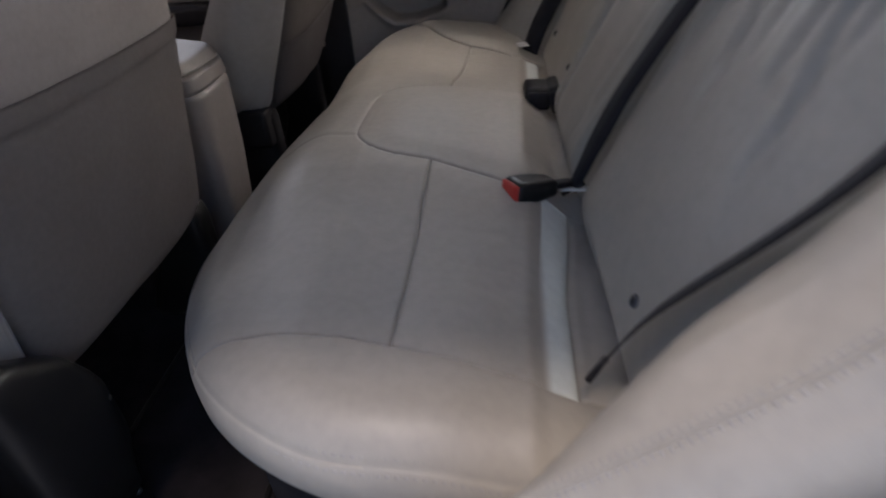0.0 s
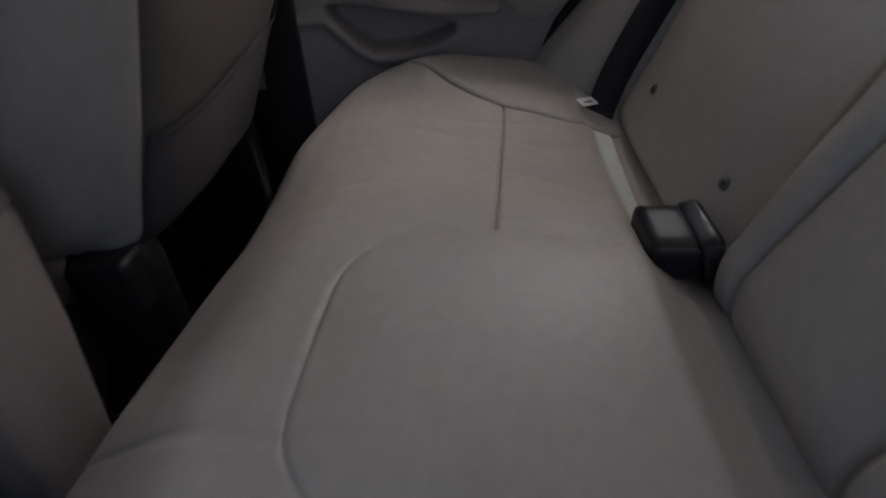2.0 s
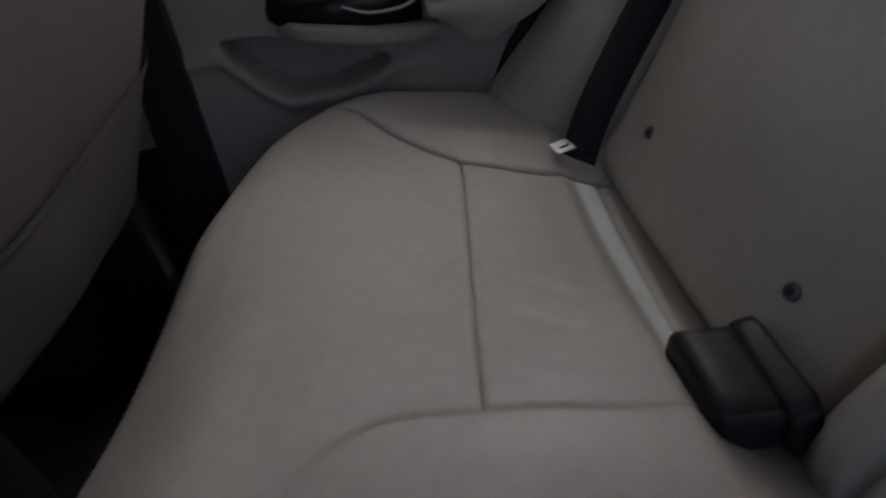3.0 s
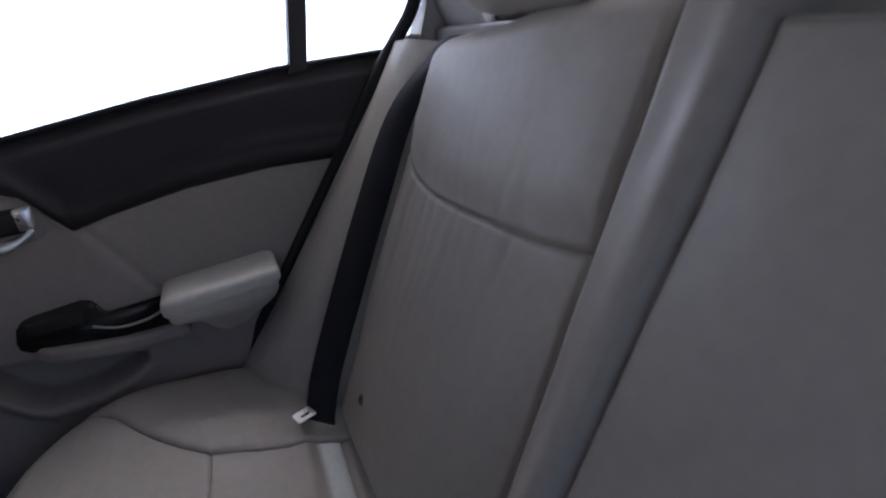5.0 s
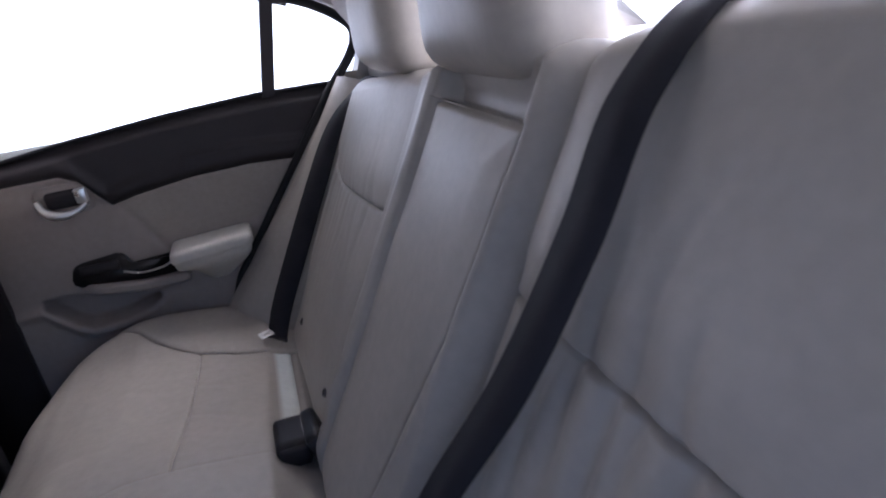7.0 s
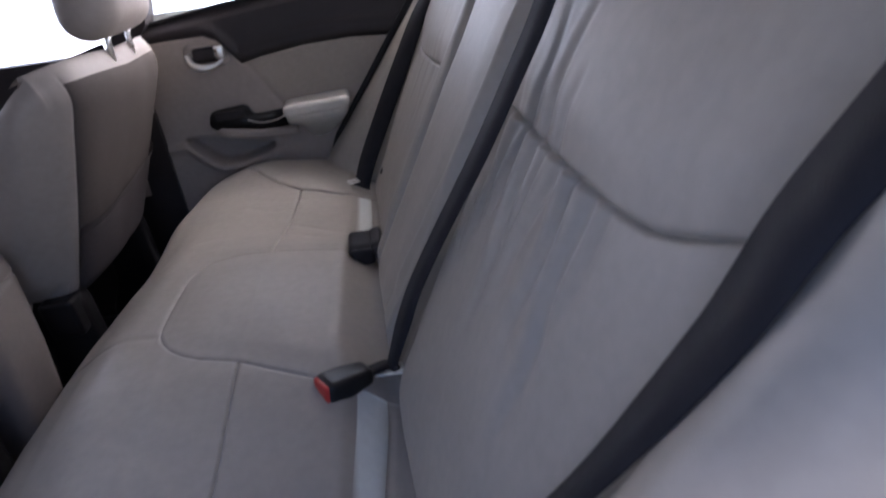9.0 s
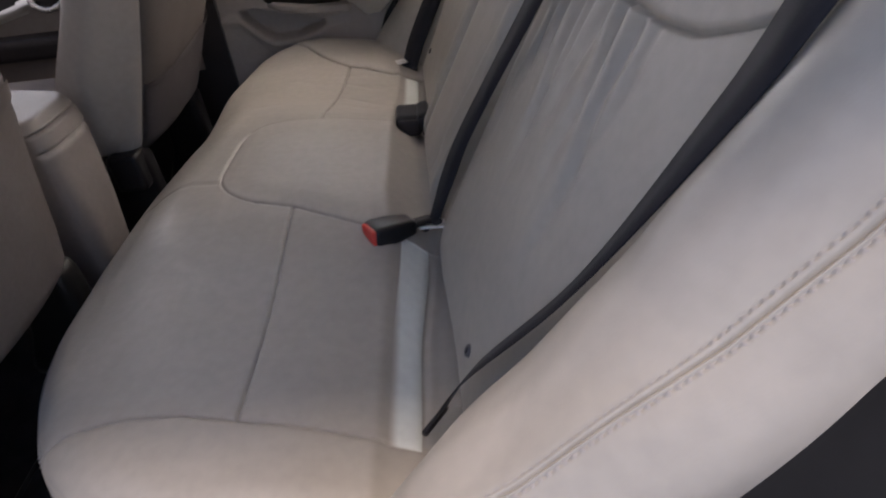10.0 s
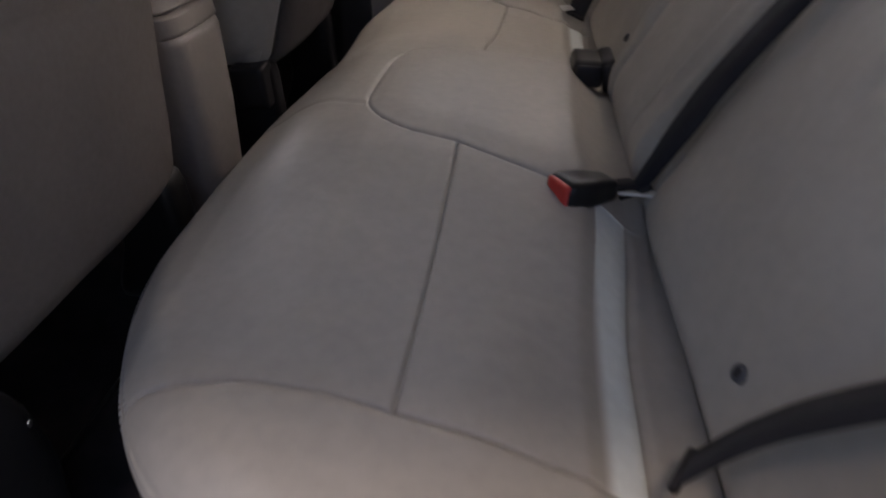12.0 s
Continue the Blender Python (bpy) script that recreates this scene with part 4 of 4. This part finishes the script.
# roof, shelf, rear window, closing walls of the body
structure("ceiling", boxed((-2.1, -0.86, ROOF), (0.42, 0.86, ROOF + 0.04)), HEADLINER, "pale cloth headliner of the car", "headliner")
structure("rear_shelf", boxed((0.30, -0.80, 0.845), (0.95, 0.80, 0.868), 0.004), SHELF, "pale cloth-covered rear parcel shelf", "shelf")
bm = slab([(0.42, 1.16), (0.98, 0.86), (0.984, 0.866), (0.424, 1.166)], (-0.70, 0.70))
rw = structure("window_rear", bm, GLASS, "sloping bright rear window", "car window")
rw.visible_shadow = False
structure("wall_side", boxed((-2.1, SIDE + 0.03, GROUND + 0.15), (-0.64, SIDE + 0.08, 0.74)), BLACK, "closed front door side of the car", "car body")
structure("wall_near", boxed((-2.1, -SIDE - 0.08, GROUND + 0.15), (-0.70, -SIDE - 0.03, ROOF)), BLACK, "closed driver door side of the car", "car body")
# unseen wall up to the roof, added to keep windscreen light out
structure("wall_front", boxed((-2.15, -0.86, GROUND + 0.15), (-2.08, 0.86, ROOF)), BLACK, "front bulkhead of the car", "car body")
structure("wall_rear", boxed((0.36, -0.82, GROUND + 0.2), (0.40, 0.82, 0.845)), BLACK, "bulkhead behind the rear seat", "car body")
structure("underbody", boxed((-2.1, -0.80, GROUND + 0.12), (0.95, 0.80, -0.03)), BLACK, "dark underside of the car", "car body")
structure("quarter_panel", slab([(p.x, p.z) for p in seal_line] + [(0.95, 0.88), (0.95, -0.1), (-0.1, -0.1)], (-0.88, -0.828)), RUBBER, "dark edge of the rear door opening", "car body")
structure("quarter_panel_inner", slab([(0.16, 0.28), (0.30, 0.80), (0.95, 0.80), (0.95, -0.1), (0.0, -0.1)], (0.80, 0.86)), BLACK, "closed rear quarter of the car", "car body")

# sill of the open door
structure("door_sill", boxed((-0.95, -0.83, -0.12), (0.06, -0.585, 0.072), 0.022, 3), GLOSS, "black door sill with scuff plate", "sill")
structure("sill_far", boxed((-0.72, 0.66, -0.12), (0.06, 0.83, 0.085), 0.018, 3), BLACK, "black door sill under the closed door", "sill")


scuff = thing("scuff_plate", "dull silver scuff plate on the black door sill", "scuff plate", at=(-0.78, -0.61, 0.072))
part("plate", rounded_block((-0.86, -0.640, 0.068), (-0.705, -0.598, 0.077), 0.004, 6), STEEL, scuff)
for y0, y1, lab in ((-0.565, -0.14, "black rubber floor mat with a raised rim behind the driver seat"), (0.14, 0.58, "black rubber floor mat with a raised rim behind the passenger seat")):
    mat_thing = thing("floor_mat", lab, "floor mat", "floor mats", at=(-0.66, (y0 + y1) / 2, 0.01))
    part("mat_sheet", rounded_block((-0.80, y0, 0.002), (-0.50, y1, 0.016), 0.006, 8), CARPET, mat_thing)
    ring = spline([(-0.79, y0 + 0.02, 0.016), (-0.77, y0 + 0.008, 0.016), (-0.53, y0 + 0.008, 0.016), (-0.51, y0 + 0.02, 0.016), (-0.51, y1 - 0.02, 0.016), (-0.53, y1 - 0.008, 0.016), (-0.77, y1 - 0.008, 0.016), (-0.79, y1 - 0.02, 0.016), (-0.79, y0 + 0.02, 0.016)], 4)
    part("mat_rim", tube(ring, 0.005, 8), GLOSS, mat_thing, "raised glossy rim")


# ---- front seats ----
def front_seat(x0, y0, y1, z0, top, tan_lean, lab, hem, taper, panel_skin, pocket_skin, rise=0.0, flare=0.0, lift=0.0, tilt=0.0):
    """Seen from behind: a flat backrest with a pocket, side bolsters, a head restraint and its base."""
    st = thing("front_seat", lab, "car seat", "front seats", at=(x0 - 0.3, (y0 + y1) / 2, 0.0))
    mid, half = (y0 + y1) / 2, (y1 - y0) / 2

    def depth(k):
        return lerp([0, 0.4, 0.62, 0.84, 0.90, 0.95, 0.98, 1.0], [0.175, 0.138, 0.112, 0.092, 0.084, 0.077, 0.068, 0.056], k)

    def surf(u, k):
        """u -1..1 across, beyond that round to the front; k 0..1 upwards, 1..1.3 over the top."""
        kk = min(k, 1.0)
        foot = z0 + lift * sstep(-0.93, -1.0, u)
        z = foot + (top - foot) * kk
        narrow = 1 - taper * sstep(0.72, 1.0, kk) + flare * (kk - 0.35)
        a = max(-1.0, min(1.0, u))
        over = max(0.0, abs(u) - 1)
        y = mid + half * narrow * (a * 0.93 + 0.07 * math.sin(a * math.pi / 2))
        x = x0 + tan_lean * (z - z0)
        x -= 0.046 * abs(a) ** 6 + 0.006 * a * a
        deep = depth(kk)
        fwd = deep * over
        if over:
            y += math.copysign(0.032 * math.sin(min(1, over) * math.pi) * (1 - sstep(0.75, 1.0, kk)), u)
        q = max(0.0, 1 - (top - z) / 0.09)
        roll = 0.050 * q * q
        if k > 1:
            t = (k - 1) / 0.3
            roll += 0.025 * t
            z -= 0.015 * t ** 2
        x -= max(fwd, roll)
        z -= 0.018 * abs(a) ** 5 * sstep(0.8, 1.0, kk) + tilt * min(0.0, a) * sstep(0.3, 1.0, kk)
        f = max(0.0, (0.06 * over - 0.035) / 0.025)
        z -= 0.015 * f ** 2 * sstep(0.7, 1.0, kk) * (k <= 1)
        x += 0.004 * wobble(u, k, mid * 9, 3) - 0.004 * groove(abs(a) - 0.88, 0.010) * (k < 0.95)
        if k < 0.10:
            x -= 0.03 * (1 - k / 0.10) ** 2
        return (x, y, z)

    def field(u, k):
        if abs(u) < 0.88 and k < 0.93:
            return "back_panel"
        if k > 1 and abs(u) > 1.02:
            return None
        return "side_a" if u < 0 else "side_b"
    us = clustered(steps(-2.0, 2.0, 120), (-0.88, 0.88), 0.006)
    for key, bm in sheet(surf, us, steps(0, 1.3, 80), field).items():
        part("back_panel" if key == "back_panel" else "back_bolster", bm, panel_skin if key == "back_panel" else VINYL, st)

    # seat-back pocket: a sheet that lies on the panel, with a hemmed top edge
    def pocket(u, k):
        x, y, z = surf(u * 0.872, 0.02 + k * (hem + rise * (u + 1) / 2 - 0.02))
        bag = 0.003 + 0.004 * math.sin(math.pi * k) * (1 - u * u) + 0.0035 * sstep(0.90, 0.93, k) - 0.002 * groove(k - 0.905, 0.01)
        bag += 0.002 * wobble(y, z, 4.0, 9)
        rim = min(1 - abs(u), k) * 14
        return (x + bag * min(1.0, 0.35 + rim), y, z - 0.006 * (1 - u * u) * k)
    bag = sheet(pocket, steps(-1, 1, 44), steps(0, 1, 60))["all"]
    bmesh.ops.solidify(bag, geom=bag.faces[:], thickness=0.002)
    part("pocket", bag, pocket_skin, st, "grey cloth seat-back pocket")

    front = rounded_block((x0 - 0.19, y0 + 0.022, z0 + 0.01), (x0 - 0.09, y1 - 0.022, top - 0.02), 0.03, 10, 0, taper * 0.45)
    for v in front.verts:
        t = (v.co.x - (x0 - 0.19)) / 0.10
        v.co.x = x0 + tan_lean * (v.co.z - z0) - 0.03 * t - depth((v.co.z - z0) / (top - z0)) * 0.97 * (1 - t)
    part("back_front", front, VINYL, st)
    part("seat_base", rounded_block((x0 - 0.64, y0 + 0.01, z0 - 0.07), (x0 - 0.09, y1 - 0.01, z0 + 0.09), 0.05, 8), VINYL, st)
    hx = x0 + tan_lean * (top - z0) - 0.045
    hy = mid + (0.015 if mid > 0 else 0.0)
    pad = rounded_block((hx - 0.06, hy - 0.14, top + 0.022), (hx + 0.05, hy + 0.14, top + 0.215), 0.054, 12, 0.12, 0.07)
    for v in pad.verts:
        v.co.x += 0.10 * (v.co.z - top)
    rest = part("headrest", pad, VINYL, st)
    for dy in (-0.06, 0.06):
        part("headrest_post", tube([(hx, hy + dy, top - 0.04), (hx + 0.01, hy + dy, top + 0.06)], 0.0065, 10), CHROME, rest, "chrome post")
    for y in (y0 + 0.05, y1 - 0.05):
        rail = part("seat_rail", boxed((x0 - 0.60, y - 0.02, 0.02), (x0 + 0.005, y + 0.02, 0.045), 0.006), RAIL, st, "black steel seat rail")
        part("rail_bolt", tube([(x0 - 0.008, y + 0.012, 0.045), (x0 - 0.008, y + 0.012, 0.054)], 0.006, 10), STEEL, rail, "bare steel bolt")
        cover = rounded_block((x0 - 0.13, y - 0.030, 0.05), (x0 - 0.012, y + 0.034, z0 + 0.030), 0.020, 8)
        for v in cover.verts:
            v.co.x -= 0.05 * sstep(0.20, 0.05, v.co.z)
        part("hinge_cover", cover, RAIL if y0 > 0 else GLOSS, st, "glossy black hinge cover")
    return st


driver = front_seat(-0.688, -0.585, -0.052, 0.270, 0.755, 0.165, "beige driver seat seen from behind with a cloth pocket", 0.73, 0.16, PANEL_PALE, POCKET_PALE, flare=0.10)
# passenger back and pocket take the cloth with shade painted in
passenger = front_seat(-0.648, 0.203, 0.695, 0.325, 0.790, 0.43, "beige passenger seat seen from behind with a cloth pocket", 0.36, 0.04, PANEL_SHADED, POCKET_SHADED, rise=0.10, flare=0.28, lift=0.032, tilt=0.020)
part("hinge_bracket", rounded_block((-0.730, 0.196, 0.270), (-0.664, 0.252, 0.354), 0.006, 8), RAIL, passenger, "black steel hinge bracket")
shield = rounded_block((-0.760, -0.650, 0.04), (-0.658, -0.500, 0.40), 0.026, 14)
for v in shield.verts:
    v.co.z = 0.04 + (v.co.z - 0.04) * (lerp([-0.65, -0.60, -0.568, -0.537, -0.514, -0.50], [0.40, 0.385, 0.362, 0.340, 0.295, 0.26], v.co.y) - 0.04) / 0.36
    v.co.x -= 0.03 * sstep(0.20, 0.05, v.co.z)
part("side_shield", shield, GLOSS, driver, "glossy black side shield")
for x, y, z in ((-0.676, -0.524, 0.243), (-0.676, -0.531, 0.196)):
    part("shield_bolt", tube([(x - 0.01, y, z), (x + 0.016, y + 0.008, z)], 0.0045, 10), CHROME, driver, "bright steel bolt")

# ---- centre console ----
console = thing("centre_console", "beige centre console with a padded two-seam armrest lid", "console", at=(-0.9, 0.02, 0.1))


def console_pt(u, k):
    """The rear face and lid as one curved profile, swept across."""
    x = lerp([0, 0.2, 0.5, 0.715, 0.80, 0.86, 0.94, 1.0], [-0.712, -0.700, -0.686, -0.680, -0.685, -0.702, -0.765, -0.965], k)
    z = lerp([0, 0.2, 0.5, 0.715, 0.80, 0.86, 0.94, 1.0], [0.05, 0.16, 0.325, 0.470, 0.505, 0.527, 0.538, 0.540], k)
    w = lerp([0, 0.3, 0.5, 0.72, 1.0], [0.062, 0.068, 0.078, 0.086, 0.084], k)
    a = max(-1, min(1, u))
    over = max(0.0, abs(u) - 1)
    x -= 0.02 * abs(a) ** 5 + 0.22 * over
    for g0 in (0.715, 0.80):
        x -= 0.011 * groove(k - g0, 0.005) * (over < 0.3)
    return (x, 0.060 + w * (a + math.copysign(0.03 * min(1, over * 4), u)), z)


for key, bm in sheet(console_pt, steps(-2, 2, 90), steps(0, 1, 110), lambda u, k: "lid" if k > 0.80 else ("lid_edge" if k > 0.715 else "rear_face")).items():
    part(key, bm, CONSOLE, console)

# ---- closed front passenger door, seen past the seat ----
front_door = thing("car_door", "closed front passenger door, beige with silver strip and chrome handle", "car door", at=(-1.0, 0.80, 0.2))


def fd(x, k):
    """Height at share k between floor and window edge on the front door."""
    return 0.10 + k * (lerp([-1.9, -1.3, -0.98, -0.66], [0.50, 0.600, 0.690, 0.768], x) - 0.10)


def fd_field(x, k):
    z = fd(x, k)
    top = fd(x, 1)
    if z > top - 0.070:
        return "upper_trim"
    if z > top - 0.102 and x < -0.885:
        return "silver_strip"
    return "door_panel"


for key, bm in sheet(lambda x, k: (x, SIDE + 0.02 - 0.012 * groove((fd(x, 1) - fd(x, k) - 0.09) / 0.03, 1) + 0.012 * sstep(0.5, 0.3, k), fd(x, k)), steps(-1.95, -0.66, 90), steps(0, 1, 90), fd_field).items():
    part(key, bm, {"upper_trim": BLACK, "silver_strip": STEEL, "door_panel": BEIGE}[key], front_door)
part("armrest", rounded_block((-1.50, 0.735, 0.435), (-0.985, 0.83, 0.495), 0.02, 10), BLACK, front_door, "dark padded armrest")
part("handle_dish", rounded_block((-1.080, 0.795, 0.555), (-0.985, 0.825, 0.602), 0.012, 8), BLACK, front_door)
part("handle", tube(spline([(-1.078, 0.792, 0.597), (-1.068, 0.785, 0.572), (-1.038, 0.782, 0.557), (-1.003, 0.785, 0.564), (-0.983, 0.792, 0.580)], 8), 0.008, 10), CHROME, front_door, "chrome handle")
mirror = thing("door_mirror", "black outside door mirror beyond the front window", "door mirror", at=(-1.18, 0.98, 0.60))
shell = part("mirror_shell", rounded_block((-1.30, 0.90, 0.565), (-1.16, 1.10, 0.70), 0.035, 10, 0.1), BLACK, mirror)
part("mirror_glass", rounded_block((-1.162, 0.915, 0.58), (-1.155, 1.085, 0.685), 0.003, 6), CHROME, shell, "silvered mirror glass")
part("mirror_arm", rounded_block((-1.27, 0.81, 0.56), (-1.22, 0.93, 0.60), 0.012, 6), BLACK, mirror)

# dashboard across the front
dash = thing("dashboard", "dark grey dashboard across the front of the car", "dashboard", at=(-1.7, 0, 0.3))
part("top_pad", rounded_block((-2.06, -0.80, 0.50), (-1.55, 0.80, 0.74), 0.09, 14), BLACK, dash)
part("lower_panel", rounded_block((-1.95, -0.78, 0.18), (-1.62, 0.78, 0.52), 0.05, 10), BEIGE, dash)
